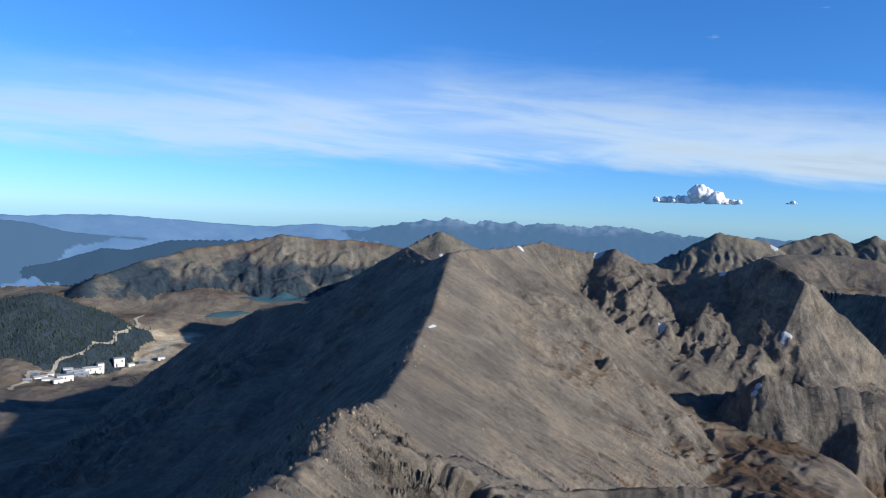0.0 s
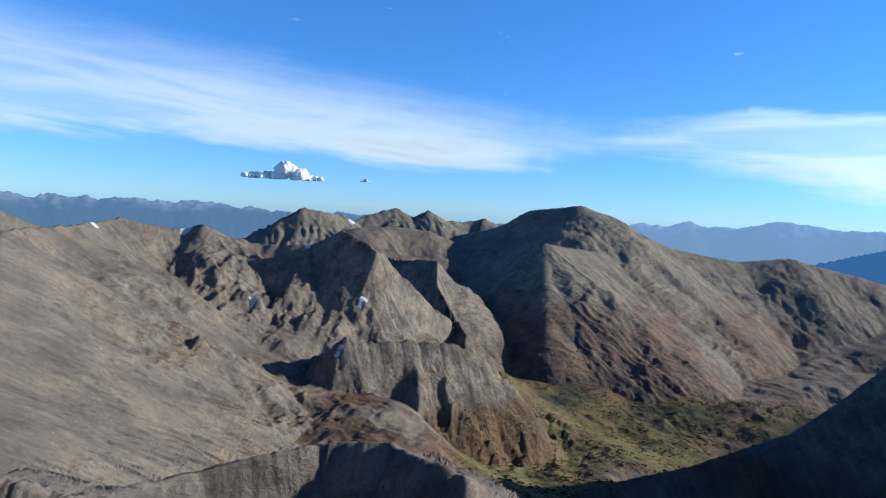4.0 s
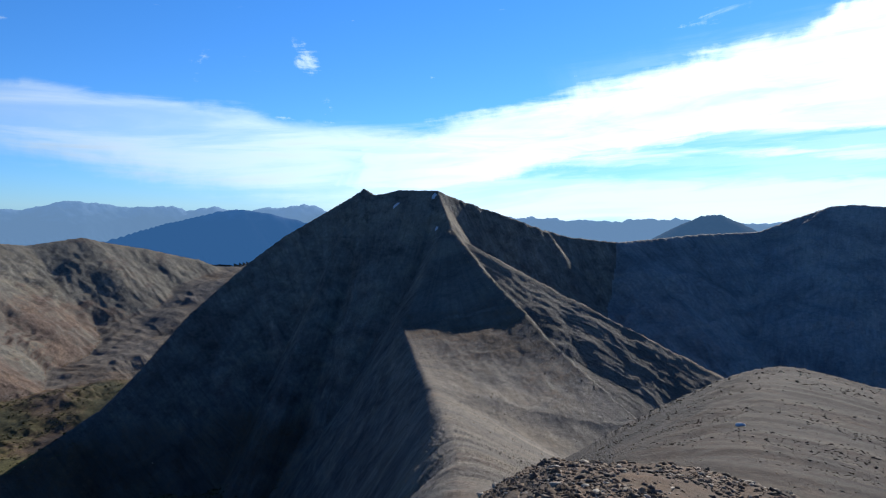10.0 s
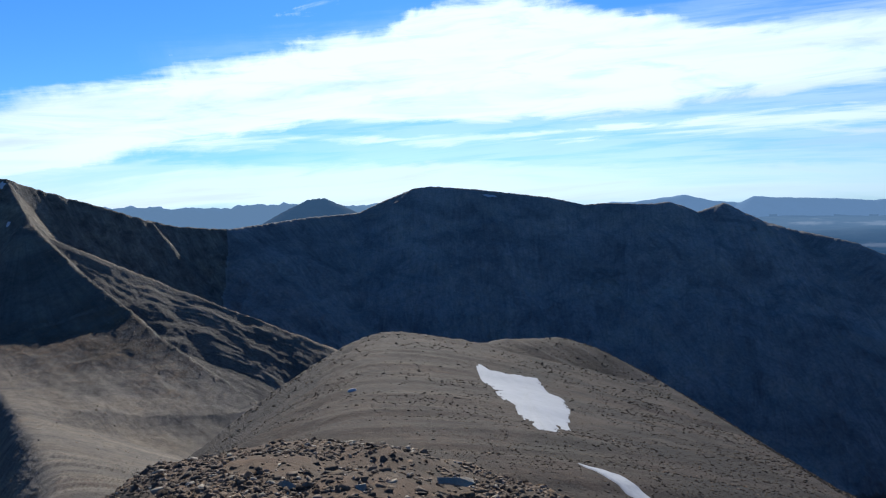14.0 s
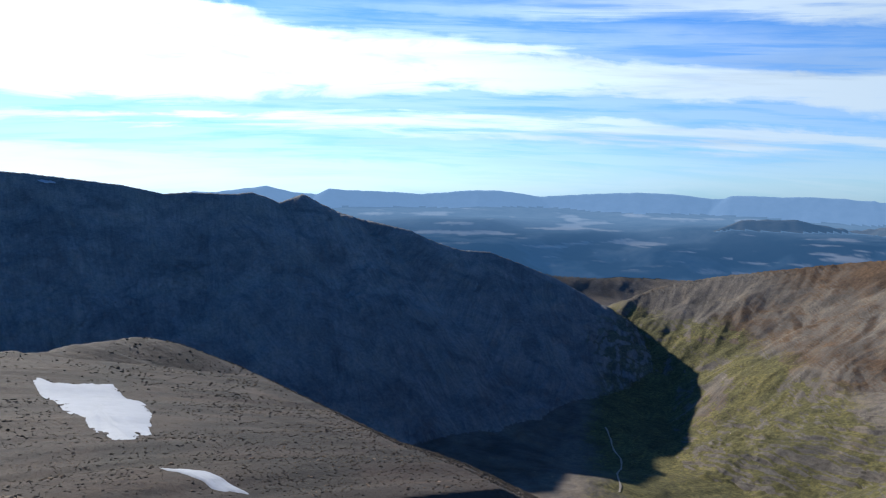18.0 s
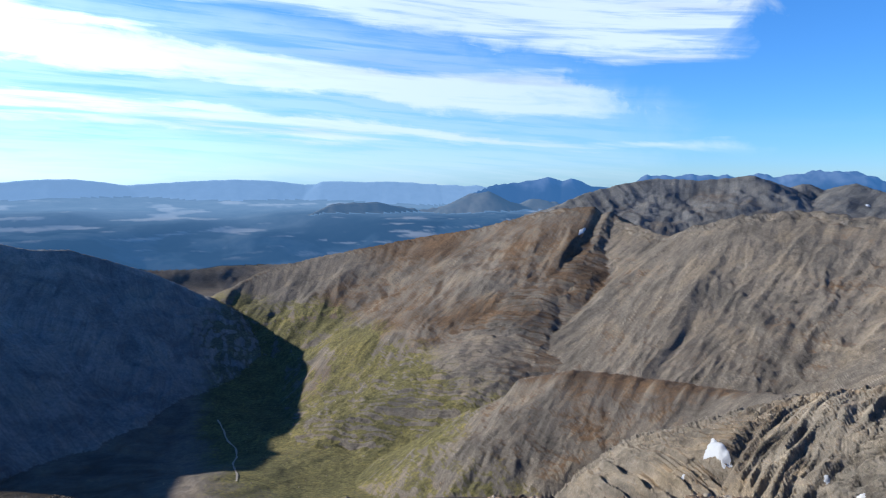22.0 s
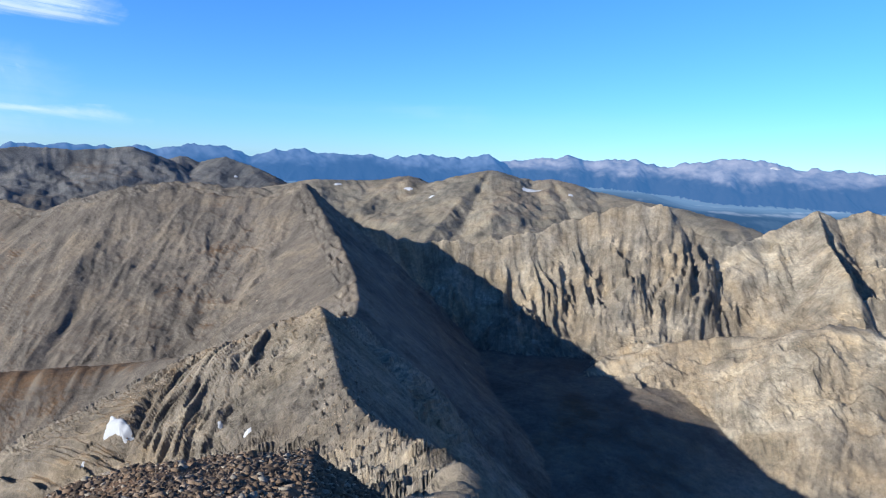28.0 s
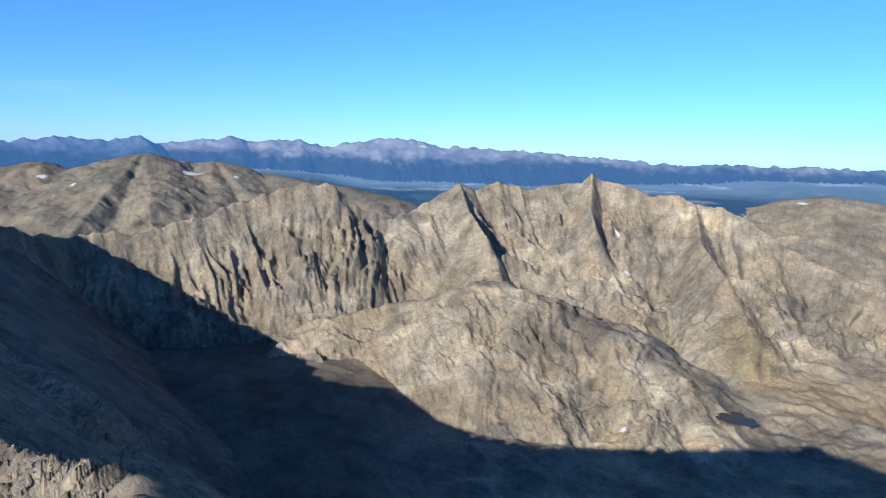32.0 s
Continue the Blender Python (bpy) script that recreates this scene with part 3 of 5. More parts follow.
CREST["brown_hills"] = [(-1648, 3088, -383.0), (-1517, 3375, -298.0), (-1415, 3473, -271.0), (-1358, 3549, -237.0), (-1186, 3663, -211.0), (-1058, 3754, -187.0), (-910, 3792, -150.0), (-725, 3832, -166.0), (-535, 3863, -168.0), (-407, 3879, -173.0), (-207, 3844, -202.0)]
CREST["wooded_hills"] = [(-3100, 2350, -440.0), (-2554, 3078, -422.0), (-2192, 3405, -381.0), (-2047, 3552, -333.0), (-1883, 3698, -267.0), (-1777, 3806, -275.0), (-1606, 3935, -218.0), (-1262, 4111, -206.0), (-1101, 4157, -190.0)]
CREST["blue_hills"] = [(-2723, 3456, -152.0), (-2455, 3712, -130.0), (-2343, 3783, -142.0), (-2174, 3883, -191.0), (-1966, 3992, -212.0), (-1799, 4070, -221.0)]
CREST["range_haze"] = [(-2951, 3747, -137.0), (-2631, 3978, -111.0), (-2109, 4278, -92.0), (-1804, 4416, -105.0), (-1540, 4514, -125.0), (-1187, 4620, -134.0), (-890, 4686, -99.0), (-579, 4734, -110.0), (-335, 4656, -90.0)]
CREST["range_north"] = [(-850, 4600, -170.0), (-560, 4610, -135.0), (-331, 4588, -90.0), (-216, 4595, -59.0), (33, 4600, -25.0), (170, 4597, -57.0), (323, 4589, -31.0), (515, 4571, -38.0), (740, 4540, -36.0), (962, 4498, -52.0), (1103, 4466, -26.0), (1245, 4428, -49.0), (1449, 4366, -65.0), (1643, 4296, -80.0), (2113, 4086, -62.0), (2743, 3816, -78.0), (3450, 3191, -30.0)]
CREST["range_east"] = [(3417, 3080, -50.0), (3518, 2964, -36.0), (3639, 2814, -31.0), (3731, 2691, -5.0), (3798, 2595, -30.0), (3903, 2434, -22.0), (3981, 2305, 16.0), (4045, 2191, 29.0), (4139, 2006, -7.0), (4230, 1807, -4.0), (4298, 1640, -22.0), (4345, 1509, 3.0), (4389, 1377, -26.0), (4453, 1154, -8.0), (4497, 969, 12.0), (4527, 816, -14.0), (4632, 405, -92.0), (4670, -532, -64.0), (4637, -766, -71.0), (4593, -995, -89.0), (4498, -1364, -75.0), (4541, -1210, -74.0), (4475, -1436, -62.0), (4425, -1585, -68.0), (4209, -2092, -83.0), (3769, -2808, -91.0)]
CREST["blue_ridge"] = [(3457, 1805, -192.0), (3589, 1526, -98.0), (3694, 1250, -26.0), (3734, 1127, -14.0), (3776, 977, -36.0), (3808, 842, -73.0), (3856, 583, -129.0)]
CREST["range_south"] = [(3460, -3181, -108.0), (3016, -3605, -70.0), (2901, -3698, -45.0), (2755, -3808, -89.0), (2550, -3948, -114.0), (2317, -4089, -124.0), (2562, -3940, -64.0), (2341, -4076, -77.0), (2003, -4252, -96.0), (1644, -4403, -65.0), (1495, -4456, -67.0), (1231, -4536, -102.0), (964, -4600, -83.0), (584, -4664, -65.0), (358, -4686, -73.0), (135, -4698, -96.0), (-151, -4698, -83.0), (-425, -4681, -73.0), (-750, -4640, -88.0), (16, -4700, -74.0), (-277, -4692, -92.0), (-654, -4654, -92.0), (-1113, -4566, -99.0), (-2136, -4187, -103.0)]
CREST["blue_peaks"] = [(-857, -4112, -151.0), (-1028, -4072, -81.0), (-1198, -4026, -63.0), (-1348, -3978, -30.0), (-1431, -3949, -51.0), (-1480, -3930, -36.0), (-1595, -3885, -78.0), (-1723, -3830, -94.0), (-1909, -3741, -127.0)]
CREST["cone_hill"] = [(66, -3299, -209.0), (-38, -3400, -162.0), (-256, -3440, -158.0), (-485, -3466, -199.0), (-628, -3443, -176.0), (-743, -3420, -114.0), (-829, -3401, -99.0), (-900, -3382, -143.0), (-999, -3354, -166.0), (-1070, -3385, -132.0), (-1194, -3290, -159.0)]
CREST["range_west"] = [(-1998, -4032, -24.0), (-2263, -3890, -4.0), (-2668, -3624, -22.0), (-2784, -3536, 4.0), (-2977, -3375, 15.0), (-2979, -3373, 2.0), (-3090, -3272, -31.0), (-3197, -3167, 2.0), (-3326, -3031, 10.0), (-3425, -2918, -13.0), (-3543, -2774, -4.0), (-3676, -2595, -18.0), (-3788, -2429, 6.0), (-3873, -2291, -5.0), (-3943, -2168, 2.0), (-4008, -2047, 30.0), (-4084, -2005, -4.0)]
CREST["range_pale"] = [(-4129, -2027, -15.0), (-4216, -1841, 12.0), (-4267, -1718, 26.0), (-4320, -1581, 40.0), (-4348, -1503, 3.0), (-4396, -1355, 24.0), (-4444, -1187, 30.0), (-4481, -1039, -9.0), (-4519, -861, 24.0), (-4559, -613, 56.0), (-4585, -369, 51.0), (-4588, -335, 38.0), (-4600, 10, 11.0), (-4564, 576, -10.0), (-4503, 938, -35.0), (-4418, 1281, -60.0), (-4314, 1598, -48.0), (-4169, 1944, -44.0), (-3973, 2318, -50.0)]
# low ground: valley floors and plains
FLOOR = {}
FLOOR["mine"] = [(-1196, 2252, -597.0), (-1195, 1965, -570.0), (-1029, 2711, -550.0), (-1508, 2477, -527.0), (-1308, 2921, -490.0), (-1197, 3289, -415.0), (-853, 3600, -455.0), (-1542, 3142, -440.0), (-1431, 2171, -541.0)]
FLOOR["north"] = [(157, 785, -297.0), (311, 844, -288.0), (422, 884, -267.0), (731, 754, -386.0), (791, 835, -422.0), (1200, 900, -478.0), (1712, 933, -469.0), (1331, 1425, -413.0), (1640, 856, -441.0), (887, 950, -430.0), (1569, 1947, -246.0), (724, 2393, -192.0)]
FLOOR["south"] = [(153, -938, -436.0), (117, -1746, -467.0), (218, -1988, -480.0), (332, -2377, -443.0), (386, -2773, -350.0), (738, -3319, -236.0), (1168, -3826, -213.0), (1341, -4400, -171.0), (58, -2599, -364.0), (286, -2986, -275.0), (-457, -3268, -214.0), (0, -3450, -206.0), (-900, -3300, -200.0), (412, -4381, -195.0), (1116, -2785, -254.0), (1342, -3340, -201.0), (1900, -3968, -183.0), (2448, -875, -142.0)]
FLOOR["west"] = [(-641, -281, -352.0), (-982, 398, -388.0), (-1088, 573, -379.0), (-904, -218, -332.0), (-850, -22, -374.0), (-1079, -299, -339.0), (-870, 132, -399.0), (-1159, 652, -340.0), (-3573, -436, -198.0), (-3431, -1091, -138.0), (-2650, -1967, -167.0), (-3263, 957, -177.0), (-3531, 1880, -121.0), (-1070, -255, -325.0), (128, -1795, -470.0), (76, -1298, -480.0), (-7, -800, -405.0), (34, -979, -480), (167, -1188, -505), (98, -1397, -500), (-105, -995, -455), (312, -1467, -480), (966, -259, -430), (927, -493, -480), (742, -742, -500), (475, -823, -470), (788, -139, -380), (-1061, 1061, -450), (-1768, 1768, -520), (-2546, 2546, -400), (3204, 1850, -300), (3464, 2000, -250), (0, 3300, -250), (1950, 3377, -250), (3000, 0, -250), (3939, -695, -230), (2298, -1928, -250)]

# ---- noise on arrays ----
def lattice(ix, iy, seed):
    h = (ix * 374761393 + iy * 668265263 + seed * 974634777) & 0xFFFFFFFF
    h = ((h ^ (h >> 13)) * 1274126177) & 0xFFFFFFFF
    return ((h ^ (h >> 16)) & 0xFFFF) * (2 * math.pi / 65536)


def gnoise(x, y, seed=0):
    """Gradient noise, about -0.7 to 0.7."""
    ix, iy = np.floor(x).astype(np.int64), np.floor(y).astype(np.int64)
    fx, fy = x - ix, y - iy
    u, v = fx * fx * fx * (fx * (fx * 6 - 15) + 10), fy * fy * fy * (fy * (fy * 6 - 15) + 10)

    def corner(dx, dy):
        a = lattice(ix + dx, iy + dy, seed)
        return np.cos(a) * (fx - dx) + np.sin(a) * (fy - dy)

    a, b, c, d = corner(0, 0), corner(1, 0), corner(0, 1), corner(1, 1)
    return (a + u * (b - a)) * (1 - v) + (c + u * (d - c)) * v


def fbm(x, y, octaves, seed=0, gain=0.5):
    s, amp = 0.0, 1.0
    for o in range(octaves):
        s = s + amp * gnoise(x * 2.03 ** o + 17.3 * o, y * 2.03 ** o - 9.1 * o, seed + o)
        amp *= gain
    return s


def ridged(x, y, octaves, seed=0, gain=0.5):
    s, amp = 0.0, 1.0
    for o in range(octaves):
        s = s + amp * (1 - 2.2 * np.abs(gnoise(x * 2.1 ** o + 5.7 * o, y * 2.1 ** o + 3.3 * o, seed + o)))
        amp *= gain
    return s


def smooth(v, lo, hi):
    t = np.clip((v - lo) / (hi - lo), 0, 1)
    return t * t * (3 - 2 * t)


# ---- how each ridge falls off ----
# slope on the left and on the right of its line, depth and spacing of its gullies, raggedness of its crest, and the mountain it is part of
SHAPE = {
    "north_crag": (0.85, 0.95, 24, 17, 7, "north_ridge"),
    "crag_wall": (0.35, 1.6, 16, 13, 4, "north_ridge"),
    "north_ridge": (0.80, 0.60, 9, 42, 4, "north_ridge"),
    "cirque_ridge": (0.55, 0.58, 20, 60, 5, "cirque_ridge"),
    "cirque_tail": (0.60, 1.5, 9, 40, 5, "cirque_ridge"),
    "rock_rib": (1.3, 1.7, 10, 26, 4, "cirque_ridge"),
    "rib_face": (1.0, 0.6, 6, 30, 3, "cirque_ridge"),
    "spur_face": (0.85, 0.55, 4, 30, 2, "dome_mountain"),
    "crag_knob": (0.50, 1.25, 5, 24, 6, "crag_knob"),
    "near_bench": (0.60, 1.3, 10, 20, 3, "rock_bench"),
    "dark_shoulder": (0.35, 0.62, 6, 70, 2, "dark_shoulder"),
    "twin_peaks": (0.60, 0.62, 22, 60, 7, "craggy_peak"),
    "dome_mountain": (0.60, 0.64, 5, 30, 3, "dome_mountain"),
    "dome_spur": (0.64, 0.95, 5, 26, 3, "dome_mountain"),
    "east_saddle": (1.45, 0.50, 3, 40, 1.5, "east_peak"),
    "east_peak": (0.60, 1.3, 2, 40, 3, "east_peak"),
    "east_peak_left": (0.95, 2.2, 8, 60, 2, "east_peak"),
    "east_spur": (1.20, 0.95, 5, 30, 3, "east_peak"),
    "south_ridge": (0.40, 0.58, 9, 70, 2, "south_ridge"),
    "south_shoulder": (0.80, 0.28, 1.5, 20, 0.8, "summit"),
    "notch_hill": (0.5, 0.5, 6, 90, 3, "notch_hill"),
    "west_arete": (0.80, 0.95, 12, 17, 7, "west_ridge"),
    "west_ridge": (0.66, 0.85, 6, 40, 7, "west_ridge"),
    "west_outer": (0.60, 0.42, 6, 60, 4, "outer_ridge"),
    "col_rib": (0.43, 0.50, 6, 24, 6, "outer_ridge"),
    "west_crag": (0.55, 0.45, 11, 18, 6, "west_ridge"),
    "terrace": (0.42, 0.62, 3, 30, 4, "west_ridge"),
    "bowl_rim": (0.55, 0.95, 40, 46, 11, "bowl_wall"),
    "plateau_hills": (0.38, 0.30, 10, 90, 3, "plateau_hills"),
    "rugged_peaks": (0.65, 0.72, 20, 50, 8, "rugged_peaks"),
    "rib_one": (1.3, 0.8, 7, 22, 6, "rugged_peaks"),
    "rib_two": (1.3, 0.8, 7, 22, 6, "rugged_peaks"),
    "rib_three": (1.0, 0.8, 7, 22, 6, "rugged_peaks"),
    "bowl_dome": (0.40, 0.66, 6, 36, 2, "bowl_dome"),
    "bowl_knoll": (0.40, 0.45, 9, 40, 4, "bowl_dome"),
    "brown_mountain": (0.40, 0.36, 12, 90, 4, "brown_mountain"),
    "rocky_massif": (0.40, 0.42, 9, 80, 5, "rocky_massif"),
    "behind_peak": (0.85, 0.80, 8, 60, 3, "pointed_hill"),
    "forest_hill": (0.45, 0.50, 6, 120, 2, "forest_hill"),
    "brown_hills": (0.40, 0.55, 34, 110, 8, "brown_hills"),
    "wooded_hills": (0.5, 0.55, 12, 160, 4, "wooded_hills"),
    "blue_hills": (0.6, 0.6, 6, 200, 2, "blue_hills"),
    "range_haze": (0.5, 0.4, 14, 260, 5, "haze_hills"),
    "range_north": (0.6, 0.5, 26, 170, 24, "north_range"),
    "range_east": (0.6, 0.5, 24, 190, 18, "east_range"),
    "blue_ridge": (0.5, 0.6, 10, 140, 3, "blue_ridge"),
    "range_south": (0.5, 0.5, 12, 220, 4, "south_range"),
    "blue_peaks": (0.6, 0.7, 12, 120, 3, "blue_peak"),
    "cone_hill": (0.5, 0.5, 8, 120, 3, "cone_hill"),
    "range_west": (0.6, 0.5, 24, 170, 20, "west_range"),
    "range_pale": (0.6, 0.42, 30, 150, 22, "pale_range"),
}
RIDGES = list(SHAPE)
# the lines that begin at the summit
for key in ("north_crag", "east_saddle", "west_arete"):
    CREST[key].insert(0, (0, 0, -4.5))
ox, oy, _ = CREST["south_shoulder"][0]
CREST["south_shoulder"].insert(0, (22 * ox / math.hypot(ox, oy), 22 * oy / math.hypot(ox, oy), -9.6))

# the brow of the summit: heading, and the angle at which its edge is seen
BROW = [(-180, -26.8), (-166, -26.2), (-154, -25.0), (-144, -23.7), (-131, -23.8), (-127, -26.0), (-122, -29), (-60, -30), (40, -30), (86, -27), (93, -22.7), (99, -19.6), (108, -19.3), (118, -20.2), (127, -22.8), (137, -25.2), (150, -27), (180, -26.8)]
BROW_R = 11.0
SHOULDER_EDGE = [(100, 20), (132.0, 20), (132.5, -12.4), (134.9, -13.1), (139.7, -15.3), (144.3, -17.7), (148.7, -19.9), (153.0, -21.8), (158.7, -23.4), (166.8, -26.3), (174, -27.2), (200, -26.5), (222, -24.6), (232, -24.4), (234, 20)]


SPREAD = {"west_crag": 110.0, "terrace": 330.0, "south_shoulder": 90.0, "crag_wall": 40.0, "near_bench": 160.0}   # how far a gentle side reaches before it breaks off
ROUND = {"south_shoulder": 14.0, "east_saddle": 6.0, "dome_mountain": 30.0, "south_ridge": 5.0, "dark_shoulder": 50.0, "plateau_hills": 60.0, "bowl_dome": 40.0, "forest_hill": 60.0, "dome_spur": 22.0, "terrace": 16.0, "outer_ridge": 30.0}   # rounding of the crest
CAP = {"west_crag": 2.5, "south_shoulder": 1.2, "cirque_tail": 4.0, "terrace": 2.0, "forest_hill": 0.5, "bowl_dome": 0.45, "bowl_knoll": 0.45}   # fall beyond the ends of a crest
CALM = {"west_arete", "west_ridge"}   # few gullies on the right-hand side
CALM_LEFT = {"north_crag", "crag_wall"}
SWELL = {"north_ridge": 9.0, "west_ridge": 9.0, "outer_ridge": 18.0, "south_ridge": 20.0, "rugged_peaks": 34.0, "cirque_ridge": 30.0, "dome_mountain": 26.0, "crag_knob": 20.0, "rock_bench": 8.0, "summit": 4.0, "brown_hills": 90.0, "forest_hill": 30.0}   # height of the broad swells on a mountain's sides
CRAG = {"cirque_ridge": 15.0, "crag_knob": 20.0, "rock_bench": 8.0, "rugged_peaks": 20.0, "bowl_wall": 16.0, "bowl_dome": 13.0, "summit": 1.0, "outer_ridge": 3.0}


CLIFFED = {"bowl_wall", "rugged_peaks", "cirque_ridge"}   # steepest just under the crest, easing off below
BROKEN = {"crag_knob", "rock_bench", "bowl_dome", "cirque_ridge", "rugged_peaks"}   # rough right up to the crest
HUNG = [("east_saddle", "east_spur", 8.0, 3.2)]   # two crests, how deep the face between them hangs, how lumpy it is
FAR = {"range_north", "range_haze", "range_east", "range_south", "range_west", "range_pale", "blue_hills", "blue_ridge", "wooded_hills", "blue_peaks", "cone_hill"}


def crest_near(key, x, y):
    """Distance to a crest, its height there, and on which side the points lie (left is above zero)."""
    best, zz, side = np.full(x.size, 1e9), np.zeros(x.size), np.zeros(x.size)
    pts = CREST[key]
    for (ax, ay, za), (bx, by, zb) in zip(pts, pts[1:]):
        ex, ey = bx - ax, by - ay
        f = np.clip(((x - ax) * ex + (y - ay) * ey) / (ex * ex + ey * ey + 1e-6), 0, 1)
        d = np.hypot(x - ax - f * ex, y - ay - f * ey)
        m = d < best
        best, zz = np.where(m, d, best), np.where(m, za + f * (zb - za), zz)
        side = np.where(m, ex * (y - ay) - ey * (x - ax), side)
    return best, zz, side


def terrain(x, y):
    """Height of the land, the ridge that makes it, the distance from its crest and along it."""
    n = x.size
    r = np.hypot(x, y)
    az = np.degrees(np.arctan2(x, y))
    wsum, zsum = np.zeros(n), np.zeros(n)
    for pts in FLOOR.values():
        for px, py, pz in pts:
            w = 1.0 / ((x - px) ** 2 + (y - py) ** 2 + 150.0 ** 2) ** 2.2
            wsum += w
            zsum += w * pz
    # swells, knobs and ledges, kept off the crests
    wx, wy = x + 30 * fbm(x / 170, y / 170, 3, 14), y + 30 * fbm(x / 170, y / 170, 3, 15)
    reach_of = smooth(r, 60, 400) * (1 - 0.6 * smooth(r, 2200, 3500))
    swells = (fbm(wx / 210, wy / 210, 5, 11, 0.52) - 0.15) * reach_of
    knobs = (ridged(wx / 80, wy / 80, 5, 21, 0.52) - 1.0) * smooth(fbm(x / 330, y / 330, 2, 31), -0.3, 0.1) * reach_of
    h = zsum / wsum + 14 * fbm(x / 260, y / 260, 4, 3) * smooth(r, 300, 900) * np.where(y < 0, 0.5, 1.0) + (12 * swells + 6 * knobs) * np.where(y < 0, 0.35, 1.0)
    own = np.full(n, -1, np.int32)
    dist = np.full(n, 400.0)
    along = np.zeros(n)
    for k, key in enumerate(RIDGES):
        kl, kr, gul, wave, rag, _ = SHAPE[key]
        pts = CREST[key]
        zs = [p[2] for p in pts]
        reach = min(2600.0, (max(zs) + 560.0) / min(kl, kr))
        xs, ys = [p[0] for p in pts], [p[1] for p in pts]
        idx = np.nonzero((x > min(xs) - reach) & (x < max(xs) + reach) & (y > min(ys) - reach) & (y < max(ys) + reach))[0]
        if idx.size == 0:
            continue
        qx, qy, at0 = x[idx], y[idx], idx
        best = np.full(idx.size, -1e9)
        legs, run = [], 0.0
        for (ax, ay, za), (bx, by, zb) in zip(pts, pts[1:]):
            length = max(1.0, math.hypot(bx - ax, by - ay))
            legs.append((ax, ay, za, zb, (bx - ax) / length, (by - ay) / length, length, run))
            run += length

        def leg(i, qx, qy):
            ax, ay, za, zb, ux, uy, length, run = legs[i]
            p = (qx - ax) * ux + (qy - ay) * uy
            side = ux * (qy - ay) - uy * (qx - ax)
            c = np.clip(p, 0, length)
            d = np.hypot(side, p - c)
            soft_r = ROUND.get(key, 2.0)
            fall = np.sqrt(d * d + soft_r * soft_r) - soft_r
            slope = np.where(side > 0, kl, kr)
            if SHAPE[key][5] in CLIFFED:
                fall = 0.9 * fall + 45 * (1 - np.exp(-fall / 60))
            beyond = np.maximum(0, d - min(SPREAD.get(key, 9e9), reach))
            ends = max(1.6 if abs(pts[0][0]) + abs(pts[0][1]) < 1 else CAP.get(key, 1.0), kl, kr)
            before, after = (ends if i == 0 else max(kl, kr)), (ends if i == len(legs) - 1 else max(kl, kr))
            slope = slope + ((before - slope) * np.maximum(-p, 0) + (after - slope) * np.maximum(p - length, 0)) / (d + 1e-6)
            return za + (zb - za) * c / length - slope * fall - beyond * beyond / (beyond + 60), d, run + p, side > 0

        hs = []
        for i in range(len(legs)):
            hh = leg(i, qx, qy)[0]
            best = np.maximum(best, hh)
            hs.append(hh.astype(np.float32))
        near = best > h[idx] - 60
        who = SHAPE[key][5]
        swell, crag, lift_at = SWELL.get(who, 22.0), CRAG.get(who, 5.0), ((5, 70) if who in BROKEN else (10, 160))
        if who in ("east_peak", "summit"):
            swell, crag = 0.4 * swell, 0.4 * crag
        margin = 1.4 * gul + 3
        full, fd, fu = np.full(idx.size, -1e9), np.zeros(idx.size), np.zeros(idx.size)
        for i in range(len(legs)):
            w = np.nonzero(near & (hs[i] > best - margin))[0]
            if w.size == 0:
                continue
            hh, d, u, left = leg(i, qx[w], qy[w])
            grow = smooth(d, 3, wave * 2.4)
            warp = 0.45 * wave * fbm(qx[w] / (wave * 2.5), qy[w] / (wave * 2.5), 2, 40 + k)
            flute = ridged((u + warp) / wave, d / (wave * 4.0) + np.where(left, 7.0, 0.0), 4, 7 * k, 0.58)
            steep = np.clip((np.where(left, kl, kr) - 0.05) / 0.5, 0, 1) * np.where((~left & (key in CALM)) | (left & (key in CALM_LEFT)), 0.25, 1.0)
            if SHAPE[key][5] in CLIFFED:
                grow = grow * (1 - 0.75 * smooth(d, 120, 280))
            if key in FAR:
                hh = hh + 0.7 * gul * (flute - 1.0) * grow + rag * (ridged(qx[w] / 150, qy[w] / 150, 4, 90 + k, 0.55) - 0.9) * np.exp(-d / 120)
            else:
                hh = hh + 0.7 * gul * steep * (flute - 1.0) * grow + rag * fbm(u / min(rag * 5 + 4, wave * 0.7), np.where(left, 3.0, 0.0) * smooth(d, 0, 30), 3, 90 + k) * (1 - smooth(d, 3, wave * 2.4))
            if key not in FAR:
                hh = hh + smooth(d, *lift_at) * (swell * swells[at0[w]] + crag * knobs[at0[w]])
            m = hh > full[w]
            v = w[m]
            full[v], fd[v], fu[v] = hh[m], d[m], u[m]
        m = full > h[idx]
        at = idx[m]
        h[at], own[at], dist[at], along[at] = full[m], k, fd[m], fu[m]
    # faces hung between two crests that meet on a top
    for one, two, sag, lump in HUNG:
        near1, near2 = crest_near(one, x, y), crest_near(two, x, y)
        (d1, z1, s1), (d2, z2, s2) = near1, near2
        m = (s1 < 0) & (s2 < 0) & (x > 250) & (x < 1290)
        f = d1 / (d1 + d2 + 1e-6)
        hung = z1 + (z2 - z1) * f - sag * 4 * f * (1 - f) * smooth(d1 + d2, 10, 200) + lump * fbm(x / 70, y / 45, 4, 77) * smooth(np.minimum(d1, d2), 2, 40) - f * 0.5 * np.maximum(0, 600 - x)
        m &= hung > h
